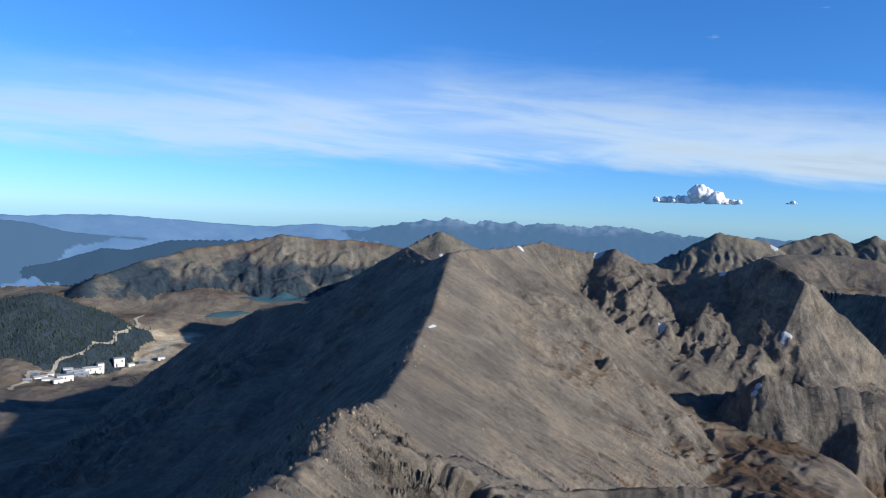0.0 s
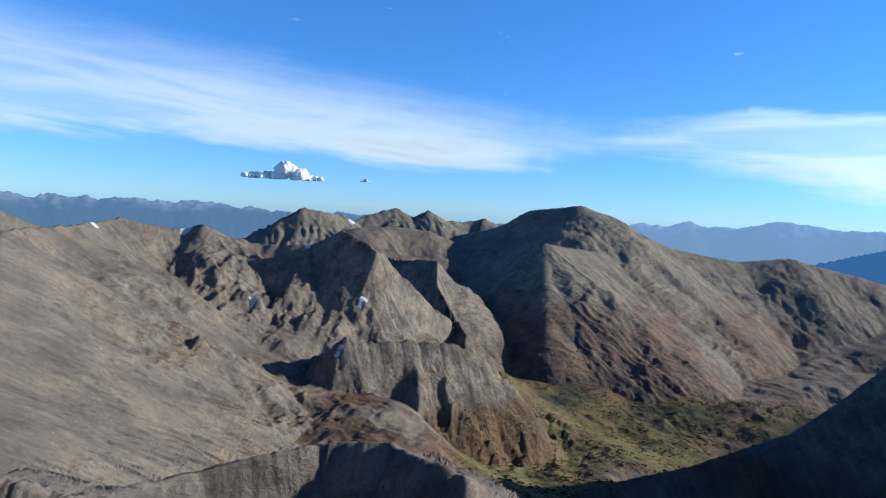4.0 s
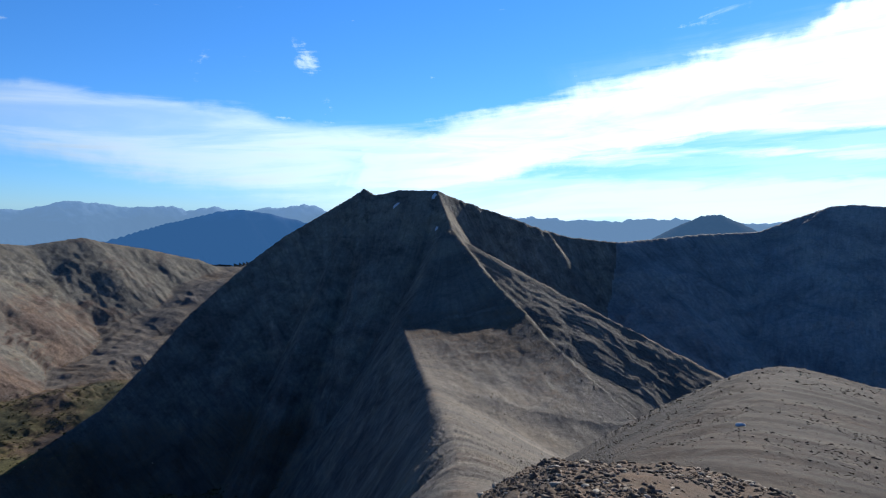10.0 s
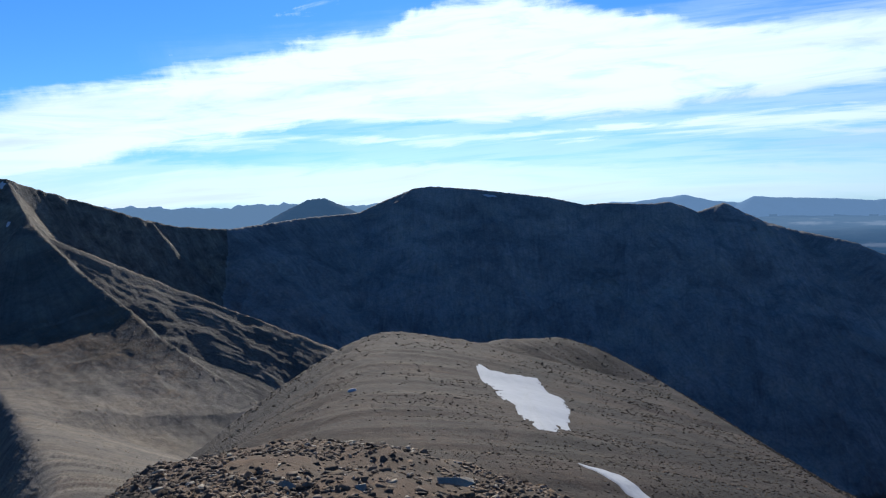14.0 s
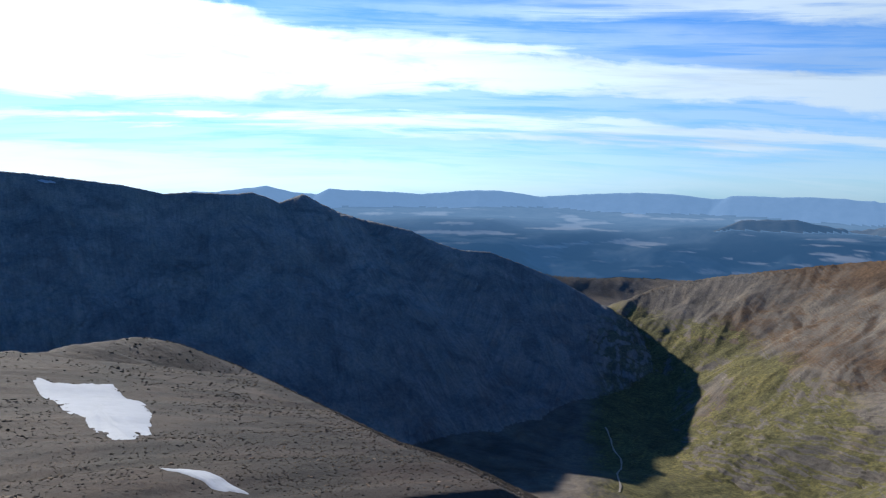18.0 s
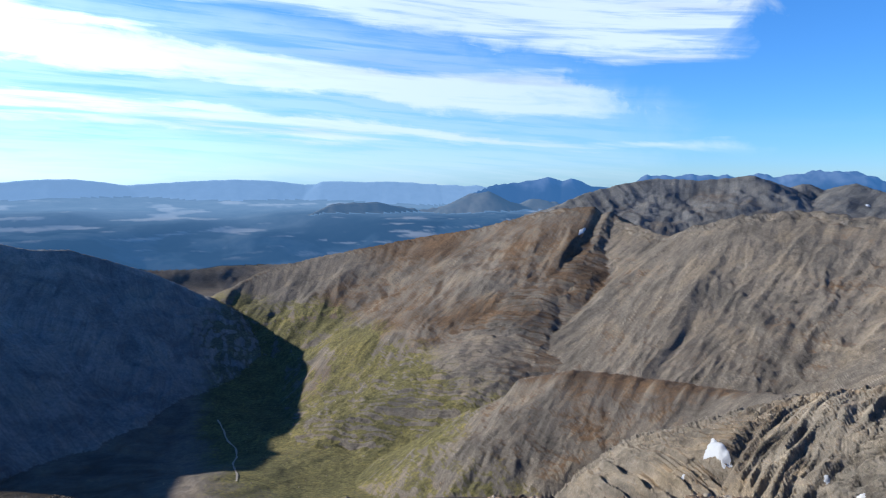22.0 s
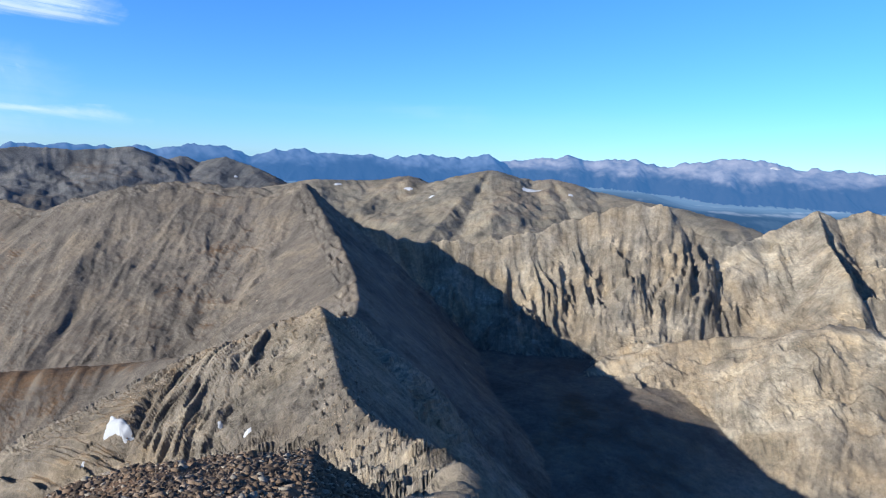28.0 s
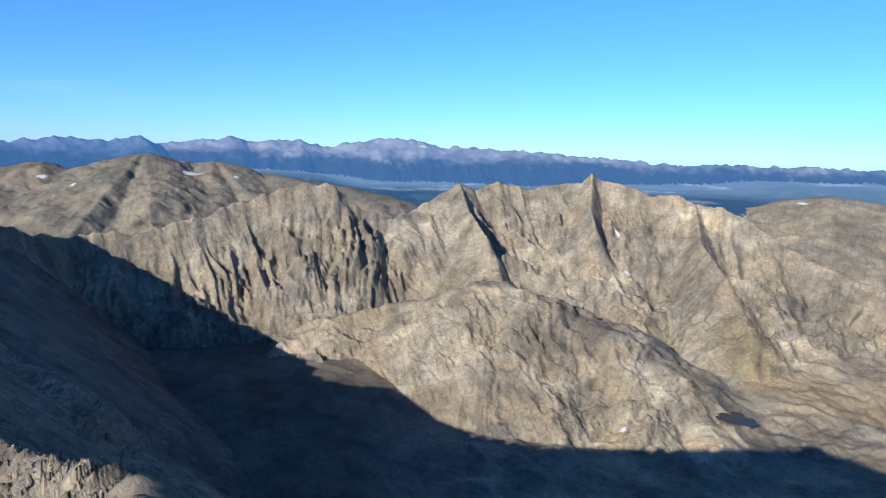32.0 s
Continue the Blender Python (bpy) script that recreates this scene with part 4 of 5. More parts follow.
        h = np.where(m, hung, h)
        own = np.where(m, RIDGES.index(one), own)
        dist, along = np.where(m, d1 + d2, dist), np.where(m, f * 180, along)
    # the brow of the summit
    el = np.interp(az, [b[0] for b in BROW], [b[1] for b in BROW])
    rim = 1.7 + BROW_R * np.tan(np.radians(el))
    top = np.where(r < BROW_R, rim * (r / BROW_R) ** 1.35, rim - 0.85 * (r - BROW_R))
    top = top + 0.16 * fbm(x / 1.7, y / 1.7, 4, 51) * smooth(r, 0.8, 3)
    # the shoulder ends along this edge, seen from the summit; further west the ground drops away behind the brow
    around = np.where(az < 0, az + 360, az)
    edge = np.interp(around, [e[0] for e in SHOULDER_EDGE], [e[1] for e in SHOULDER_EDGE])
    h = np.where((r < 330) & (edge < 15), np.minimum(h, 1.4 + r * np.tan(np.radians(edge))), h)
    h = np.where(r < BROW_R * 1.25, np.minimum(h, rim - 0.15 * (r - BROW_R)), h)
    m = top > h
    h, own = np.where(m, top, h), np.where(m, -2, own)
    return h, own, dist, along


SCALE = 1.0
# rows of the sheet lie closest together where the land faces the summit, and wide apart behind the ridges
N_A, N_R = int(2600 * SCALE), int(440 * SCALE)
few_a = 420
few_r = np.geomspace(0.9, 4880, 1100)
fr, fa = np.meshgrid(few_r, np.arange(few_a) * (2 * math.pi / few_a), indexing="ij")
rough_z = terrain((fr * np.sin(fa)).ravel(), (fr * np.cos(fa)).ravel())[0].reshape(fr.shape)
rise = np.degrees(np.arctan2(rough_z - 1.7, fr))
seen = np.diff(np.maximum.accumulate(rise, axis=0), axis=0, prepend=rise[:1])
weight = np.minimum(np.maximum(seen, 0), 1.5) * smooth(fr, 5, 40) / 26.0 + 0.55 * (0.4 + 0.6 * smooth(fr, 300, 1200)) * (1.0 / few_r.size)
for axis, width in ((1, 4), (0, 5), (1, 3)):
    weight = sum(np.roll(weight, k, axis) for k in range(-width, width + 1)) / (2 * width + 1) if axis == 1 else np.apply_along_axis(lambda c: np.convolve(np.pad(c, width, "edge"), np.ones(2 * width + 1) / (2 * width + 1), "valid"), 0, weight)
heap = np.cumsum(weight, axis=0)
heap = (heap - heap[:1]) / (heap[-1:] - heap[:1])
steps = np.linspace(0, 1, N_R)
few_rows = np.stack([np.interp(steps, heap[:, c], few_r) for c in range(few_a)], 1)
at = np.arange(N_A) * (few_a / N_A)
c0 = np.floor(at).astype(int)
RR = few_rows[:, c0] * (1 - (at - c0)) + few_rows[:, (c0 + 1) % few_a] * (at - c0)
ang = np.arange(N_A) * (2 * math.pi / N_A)
AA = np.broadcast_to(ang, RR.shape)
GX, GY = (RR * np.sin(AA)).ravel(), (RR * np.cos(AA)).ravel()
GZ, OWN, DIST, ALONG = terrain(GX, GY)
R1, A1 = RR.ravel(), np.degrees(AA.ravel())
A1 = np.where(A1 > 180, A1 - 360, A1)

# normals over the whole sheet, so that no seam shows between the mountains
P3 = np.stack([GX, GY, GZ], 1).reshape(N_R, N_A, 3)
du = np.gradient(P3, axis=0)
dv = np.roll(P3, -1, 1) - np.roll(P3, 1, 1)
NRM = np.cross(dv, du)
NRM /= np.linalg.norm(NRM, axis=2)[:, :, None] + 1e-12
NRM *= np.sign(NRM[:, :, 2:3])
NRM = NRM.reshape(-1, 3)

# along the crest and down from it, for the streaks of scree; open ground keeps its own x and y
FALL = np.stack([np.where(OWN < 0, GX / 30, ALONG / 8.0), np.where(OWN < 0, GY / 30, DIST / 75.0), OWN * 3.7], 1)

# what grows where: rust tundra, green shrubs, dark woods, pale ground; far off the first channel carries painted haze
steepness = 1 - NRM[:, 2]
patchy = fbm(GX / 240, GY / 240, 4, 61)
turf0 = fbm(GX / 60, GY / 60, 4, 65)
COVER = np.zeros((GX.size, 4), np.float32)


def sector(a0, a1, soft=4):
    return smooth(A1, a0 - soft, a0 + soft) * (1 - smooth(A1, a1 - soft, a1 + soft))


flat = 1 - smooth(steepness, 0.05, 0.22)
low = 1 - smooth(GZ, -330, -180)
kind_of = np.array([SHAPE[k][5] for k in RIDGES] + ["summit", "ground"])
WHO = kind_of[np.where(OWN == -2, len(RIDGES), np.where(OWN == -1, len(RIDGES) + 1, OWN))]


def on(*names):
    return np.isin(WHO, names).astype(float)


south = np.where(A1 < 0, A1 + 360, A1)
wide = fbm(GX / 420, GY / 420, 3, 71)
COVER[:, 0] = 0.08 + 0.26 * flat + 0.36 * patchy + on("outer_ridge") * (0.14 + 0.6 * wide) + on("rock_bench") * 0.10 - on("rugged_peaks", "bowl_wall", "bowl_dome") * 0.25 + on("summit") * 0.22 + on("outer_ridge") * 0.1
terr = np.isin(OWN, [RIDGES.index("terrace"), RIDGES.index("west_crag")]).astype(float)
rusty = np.exp(-((south - 203) / 10.0) ** 2 - ((np.degrees(np.arctan2(GZ, R1)) + 9.0) / 3.5) ** 2) * smooth(R1, 1100, 1300)
COVER[:, 0] -= 0.1 * np.isin(OWN, [RIDGES.index("col_rib")])
COVER[:, 0] += 0.12 * rusty + terr * (0.04 + 0.14 * flat) + on("brown_hills") * 0.2 + on("dome_mountain") * 0.15 * low
tilt_down = np.degrees(np.arctan2(GZ - 1.7, R1))
COVER[:, 0] += 0.34 * sector(10, 52) * smooth(-tilt_down, 8.5, 11) * (1 - smooth(R1, 1700, 2100)) * smooth(R1, 500, 650) * (0.6 + 1.2 * patchy) * (1 - smooth(steepness, 0.12, 0.3))
COVER[:, 0] += 0.20 * smooth(south, 186, 192) * (1 - smooth(south, 220, 227)) * smooth(-tilt_down, 9.5, 12) * (0.7 + 1.2 * wide)
COVER[:, 0] += 0.26 * on("dome_mountain") * smooth(-tilt_down, 5.5, 9)
COVER[:, 0] += 0.45 * np.isin(OWN, [RIDGES.index("bowl_knoll")]) * (0.7 + 1.5 * patchy) + 0.4 * on("bowl_dome") * np.maximum(0, turf0)
valley = np.clip(sector(15, 80) * (1 - smooth(GZ, -335, -285)) * smooth(R1, 600, 900) * (1 - smooth(R1, 1700, 2200)), 0, 1)
gorge = smooth(south, 166, 172) * (1 - smooth(south, 194, 206)) * (1 - smooth(GZ, -400, -300)) * (1 - smooth(R1, 2000, 2400))
COVER[:, 0] += 0.45 * valley
COVER[:, 1] = (0.58 * valley + 0.80 * gorge) * (1 - smooth(steepness, 0.12, 0.3)) + 0.5 * patchy * (valley + gorge)
tarn = np.exp(-((A1 + 67) / 6.0) ** 2 - ((R1 - 1230) / 170) ** 2)
COVER[:, 1] += 0.5 * tarn
COVER[:, 2] = 0.46 * valley * smooth(R1, 1300, 1600) + 0.5 * patchy * valley + on("forest_hill") * (0.75 - 0.5 * smooth(GZ, -215, -180)) + on("pointed_hill") * 0.1 + on("brown_hills") * (0.62 * (1 - smooth(GZ, -330, -220)) + 0.7 * patchy)
turf = fbm(GX / 13, GY / 13, 4, 63)
COVER[:, 2] += on("summit") * smooth(A1, 120, 132) * (0.42 + 0.9 * turf)
dip = np.degrees(np.arctan2(GZ - 1.7, R1))
moraine = sector(-27.5, -15.0, 0.5) * smooth(dip, -13.5, -13.0) * (1 - smooth(dip + 0.12 * (A1 + 20), -10.6, -10.0)) * smooth(R1, 2200, 2300)
COVER[:, 3] = moraine * (1 - on("forest_hill")) * smooth(wide + 0.5 * patchy, -0.35, 0.05)
tan = on("rugged_peaks", "bowl_dome", "bowl_wall") + 0.55 * np.isin(OWN, [RIDGES.index("west_arete"), RIDGES.index("west_crag")]) + 0.25 * on("plateau_hills") + 0.5 * on("brown_mountain")
# bowl floor is pale on its sunny half only; the shaded half's darkness is painted
tan += np.where(OWN == -1, 0.7, 0.0) * smooth(south, 258, 270) * (1 - smooth(south, 318, 325)) * (1 - smooth(R1, 2000, 2600))
COVER[:, 3] = np.maximum(COVER[:, 3], tan * (0.50 + 0.5 * patchy + 0.3 * turf0))
clearing = smooth(fbm(A1 / 5.0, (GZ - 1.7) / R1 * 110, 4, 81), 0.2, 0.45) * on("ground") * smooth(R1, 2700, 2900) * ((A1 > 100) | (A1 < -60))
COVER[:, 3] = np.maximum(COVER[:, 3], clearing)
faraway = np.isin(OWN, [k for k, key in enumerate(RIDGES) if key in FAR]).astype(float)
COVER[:, 0] = np.where(faraway > 0, 1, COVER[:, 0])
# on the open plain the first channel is haze, painted stronger with distance
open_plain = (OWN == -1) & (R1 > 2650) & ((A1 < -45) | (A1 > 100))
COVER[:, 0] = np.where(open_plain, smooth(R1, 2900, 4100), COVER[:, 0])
COVER[:, 2] = np.where(open_plain, 0.8 * smooth(patchy + 0.6 * wide, -0.25, 0.1) * (1 - smooth(R1, 3000, 3600)), COVER[:, 2])
# woods below the tree line; their dark base lets the painted haze glow dominate
tree_line = 1 - smooth(GZ + 40 * wide + 40 * patchy + 35 * turf0, -100, -10)
COVER[:, 2] = np.where(faraway > 0, tree_line * (1 - on("south_range", "cone_hill", "haze_hills")), COVER[:, 2])
ids = np.arange(N_R * N_A).reshape(N_R, N_A)
Q = np.stack([ids[:-1], ids[1:], np.roll(ids, -1, 1)[1:], np.roll(ids, -1, 1)[:-1]], 2).reshape(-1, 4)
Q = Q[:, ::-1]
QWHO = WHO[Q[:, 0]]
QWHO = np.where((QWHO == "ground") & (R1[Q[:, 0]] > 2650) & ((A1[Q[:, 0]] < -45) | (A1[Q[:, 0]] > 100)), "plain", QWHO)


def sheet(name, faces, mat):
    used, inv = np.unique(faces, return_inverse=True)
    me = bpy.data.meshes.new(name)
    me.vertices.add(used.size)
    me.vertices.foreach_set("co", np.stack([GX[used], GY[used], GZ[used]], 1).astype(np.float32).ravel())
    me.loops.add(faces.size)
    me.loops.foreach_set("vertex_index", inv.astype(np.int32).ravel())
    me.polygons.add(len(faces))
    me.polygons.foreach_set("loop_start", np.arange(0, faces.size, 4, dtype=np.int32))
    me.polygons.foreach_set("use_smooth", np.ones(len(faces), bool))
    att = me.attributes.new("cover", "FLOAT_COLOR", "POINT")
    att.data.foreach_set("color", np.clip(COVER[used], 0, 1).astype(np.float32).ravel())
    att = me.attributes.new("fall", "FLOAT_VECTOR", "POINT")
    att.data.foreach_set("vector", FALL[used].astype(np.float32).ravel())
    me.update(calc_edges=True)
    me.normals_split_custom_set_from_vertices(NRM[used].astype(np.float32))
    me.materials.append(mat)
    return new(name, me)


LAND = {
    "ground": ("rock", "valley floors and plains of tundra, woods and gravel", "ground"),
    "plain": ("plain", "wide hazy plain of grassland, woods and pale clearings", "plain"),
    "summit": ("summit", "bare rubbly summit of brown broken rock", "mountain"),
    "north_ridge": ("rock", "steep brown scree ridge with one side in shadow", "mountain ridge"),
    "cirque_ridge": ("rock", "jagged grey-brown rock ridge round a cirque", "mountain ridge"),
    "crag_knob": ("rock", "pale cliffed rock knob above a green valley", "rock outcrop"),
    "rock_bench": ("rock", "flat-topped brown rock bench with a broken edge", "rock outcrop"),
    "dark_shoulder": ("rock", "dark rounded tundra shoulder behind the cirque", "hill"),
    "craggy_peak": ("mid", "dark craggy three-pointed peak with old snow", "mountain"),
    "dome_mountain": ("mid", "broad dark dome-shaped mountain with gullied flanks", "mountain"),
    "east_peak": ("rock", "tall dark peak with a snow-dusted top, mostly in shade", "mountain"),
    "south_ridge": ("hazed_slope", "long even ridge entirely in blue shade", "mountain ridge"),
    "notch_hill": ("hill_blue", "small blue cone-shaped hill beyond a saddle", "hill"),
    "west_ridge": ("rock", "sunlit tan ridge with a sharp crest and fluted flank", "mountain ridge"),
    "outer_ridge": ("rock", "rust-coloured ridge falling to a valley mouth", "mountain ridge"),
    "bowl_wall": ("rock", "fluted grey cliff wall round a shaded bowl", "cliff"),
    "plateau_hills": ("mid", "bare tan plateau hills with snow streaks", "hill"),
    "rugged_peaks": ("rock", "rugged sunlit tan peaks with ribs and scree", "mountain"),
    "bowl_dome": ("rock", "rounded ochre rock dome inside the bowl", "rock outcrop"),
    "brown_mountain": ("mid", "hazy red-brown bare mountain", "mountain"),
    "rocky_massif": ("cool", "hazy grey massif with cliffs along its flank", "mountain"),
    "pointed_hill": ("mid", "pointed brown hill behind the ridge", "hill"),
    "forest_hill": ("mid", "low hill of dark conifers with a bare brown top", "hill"),
    "brown_hills": ("mid", "hazy brown hills beyond the reservoir", "hill"),
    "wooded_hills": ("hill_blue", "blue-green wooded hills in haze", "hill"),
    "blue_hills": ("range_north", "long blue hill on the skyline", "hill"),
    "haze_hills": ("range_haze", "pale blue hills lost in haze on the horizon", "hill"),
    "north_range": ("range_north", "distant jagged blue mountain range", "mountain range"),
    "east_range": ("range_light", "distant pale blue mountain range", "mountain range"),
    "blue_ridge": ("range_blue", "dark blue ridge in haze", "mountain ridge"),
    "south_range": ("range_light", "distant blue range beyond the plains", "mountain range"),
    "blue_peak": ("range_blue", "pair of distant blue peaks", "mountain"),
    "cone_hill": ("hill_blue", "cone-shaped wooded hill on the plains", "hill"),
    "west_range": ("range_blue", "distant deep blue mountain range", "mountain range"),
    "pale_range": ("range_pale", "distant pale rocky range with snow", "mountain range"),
}
PIECE = {"cirque_ridge": "main_ridge", "rock_rib": "rock_rib", "cirque_tail": "rock_peak", "crag_wall": "cliff", "rib_face": "shaded_face", "spur_face": "shaded_face", "dome_mountain": "summit_dome", "dome_spur": "spur", "east_saddle": "lower_ridge", "east_peak": "back_ridge", "east_peak_left": "summit_flank", "east_spur": "rocky_spur",
         "west_ridge": "main_ridge", "west_crag": "crag", "terrace": "terrace", "rugged_peaks": "peak_crest", "rib_one": "rock_rib", "rib_two": "rock_rib", "rib_three": "rock_rib", "north_crag": "crag", "north_ridge": "main_ridge", "west_arete": "sharp_crest", "bowl_dome": "dome", "bowl_knoll": "knoll", "south_shoulder": "shoulder"}
QOWN = OWN[Q[:, 0]]
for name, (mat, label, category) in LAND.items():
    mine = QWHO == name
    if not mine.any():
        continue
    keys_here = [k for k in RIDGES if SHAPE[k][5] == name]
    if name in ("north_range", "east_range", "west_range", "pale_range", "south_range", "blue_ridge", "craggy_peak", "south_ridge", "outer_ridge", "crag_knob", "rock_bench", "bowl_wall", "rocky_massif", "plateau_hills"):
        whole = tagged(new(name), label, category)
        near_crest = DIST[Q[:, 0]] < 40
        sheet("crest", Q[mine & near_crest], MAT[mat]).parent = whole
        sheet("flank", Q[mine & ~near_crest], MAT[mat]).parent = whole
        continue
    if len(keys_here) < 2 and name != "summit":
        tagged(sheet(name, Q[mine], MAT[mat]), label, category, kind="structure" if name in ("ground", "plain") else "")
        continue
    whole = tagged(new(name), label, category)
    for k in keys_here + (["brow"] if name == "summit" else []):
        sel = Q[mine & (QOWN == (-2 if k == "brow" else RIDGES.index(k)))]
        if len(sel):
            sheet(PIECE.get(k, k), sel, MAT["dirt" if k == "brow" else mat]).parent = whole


# ---- things lying on the land ----
HEIGHT = GZ.reshape(N_R, N_A)


def ground_z(x, y):
    """Height of the sheet at x, y (arrays)."""
    x, y = np.atleast_1d(np.asarray(x, float)), np.atleast_1d(np.asarray(y, float))
    r = np.hypot(x, y)
    j = (np.arctan2(x, y) % (2 * math.pi)) * N_A / (2 * math.pi)
    j0 = np.floor(j).astype(int)
    fj = j - j0

    def column(c):
        lo, hi = np.zeros(r.size, int), np.full(r.size, N_R - 1)
        for _ in range(10):
            m = (lo + hi) // 2
            up = RR[m, c] <= r
            lo, hi = np.where(up, m, lo), np.where(up, hi, m)
        lo = np.minimum(lo, N_R - 2)
        f = np.clip((r - RR[lo, c]) / (RR[lo + 1, c] - RR[lo, c]), 0, 1)
        return HEIGHT[lo, c] * (1 - f) + HEIGHT[lo + 1, c] * f

    return column(j0 % N_A) * (1 - fj) + column((j0 + 1) % N_A) * fj


def seen_at(az, el, near=20):
    """Where the land lies in a direction from the summit: x, y, z."""
    r = np.geomspace(near, 4800, 4000)
    x, y = r * math.sin(radians(az)), r * math.cos(radians(az))
    z = ground_z(x, y)
    k = np.nonzero(z >= 1.7 + r * math.tan(radians(el)))[0]
    if len(k) == 0:
        k = [int(np.argmax((z - 1.7) / r))]
    return x[k[0]], y[k[0]], z[k[0]]


def mesh_object(name, verts, faces, mat, smooth_faces=False):
    me = bpy.data.meshes.new(name)
    me.from_pydata([tuple(v) for v in verts], [], faces)
    me.polygons.foreach_set("use_smooth", [smooth_faces] * len(me.polygons))
    me.materials.append(mat)
    me.update()
    return new(name, me)


def part(name, bm, mat, parent, label=""):
    me = bpy.data.meshes.new(name)
    bm.to_mesh(me)
    bm.free()
    me.materials.append(mat)
    ob = new(name, me)
    ob.parent = parent
    return tagged(ob, label)


def draped(name, cx, cy, along, across, turn, mat, lift, seed, flat_z=None, rings=7, spokes=40, ragged=0.35):
    """A patch with a ragged outline that follows the ground; flat_z keeps it level, as water."""
    ca, sa = math.cos(turn), math.sin(turn)
    th = np.arange(spokes) * 2 * math.pi / spokes
    out = 1 + ragged * 2 * fbm(1.4 * np.cos(th) + seed * 3.1, 1.4 * np.sin(th) - seed * 1.7, 4, seed)
    xs, ys, ts = [cx], [cy], [0.0]
    for k in range(1, rings + 1):
        f = k / rings
        u, v = along * f * out * np.cos(th), across * f * out * np.sin(th)
        xs += list(cx + u * ca - v * sa)
        ys += list(cy + u * sa + v * ca)
        ts += [f] * spokes
    xs, ys, ts = np.array(xs), np.array(ys), np.array(ts)
    zs = ground_z(xs, ys) + lift * (1 - ts ** 4 * 1.05) if flat_z is None else np.full(xs.size, flat_z)
    base = np.array([cx, cy, zs[0]])
    verts = np.stack([xs, ys, zs], 1) - base
    faces = [(0, 1 + i, 1 + (i + 1) % spokes) for i in range(spokes)]
    for k in range(rings - 1):
        a, b = 1 + k * spokes, 1 + (k + 1) * spokes
        faces += [(a + i, b + i, b + (i + 1) % spokes, a + (i + 1) % spokes) for i in range(spokes)]
    ob = mesh_object(name, verts, faces, mat, True)
    ob.location = base
    return ob


# old snow: heading, angle, width and height as seen, in thousandths of the distance
SNOW = [(18.48, -8.32, 20, 14), (27.42, -8.16, 20, 12), (-0.63, -9.56, 7, 16), (6.52, -2.5, 18, 6), (-0.17, -3.55, 8, 5), (22.75, -3.7, 14, 6), (13.18, -2.7, 30, 6), (25.79, -12.04, 12, 8), (25.55, -12.71, 12, 8), (26.25, -1.5, 14, 9),
        (88.99, 1.0, 9, 9), (85.76, 0.2, 18, 5), (89.2, -1.82, 6, 8), (126.14, -0.5, 30, 5), (113.96, -16.49, 20, 6), (-158.36, -4.99, 10, 16), (-139.06, -22.19, 12, 10), (-136.81, -22.82, 16, 12), (-149.4, -23.77, 8, 6),
        (-129.59, -2.6, 20, 5), (-123.68, -2.8, 18, 6), (-121.7, -3.41, 10, 6)]
SNOW_FAR = [(-113.27, -2.5, 44, 7), (-109.97, -2.7, 12, 5), (-78.3, -6.26, 6, 28), (-70.97, -7.27, 10, 5), (-77.16, -9.64, 14, 6), (-76.67, -22.3, 20, 8), (-64.76, -3.2, 20, 4), (-94.65, 0.2, 14, 6), (-121.61, -3.3, 10, 6), (-137.8, -2.3, 8, 4)]
for k, (az, el, w, h) in enumerate(SNOW + SNOW_FAR):
    x, y, z = seen_at(az, el)
    d = math.hypot(x, y)
    px = d / 1188.0
    e = 0.02 * d
    gx, gy = (ground_z(x + e, y)[0] - ground_z(x - e, y)[0]) / (2 * e), (ground_z(x, y + e)[0] - ground_z(x, y - e)[0]) / (2 * e)
    grad = math.hypot(gx, gy)
    rise = max(0.25, math.sin(math.atan(grad) + radians(-el)))
    ob = draped("snow_patch", x, y, 0.4 * w * px, 0.36 * h * px / rise, -radians(az) + 0.5 * math.sin(k * 2.4), MAT["snow"], 0.25 + 0.0006 * d, k, rings=4, spokes=26, ragged=0.3)
    tagged(ob, "small patch of old white snow on a rocky slope", "snow patch", "old snow patches")


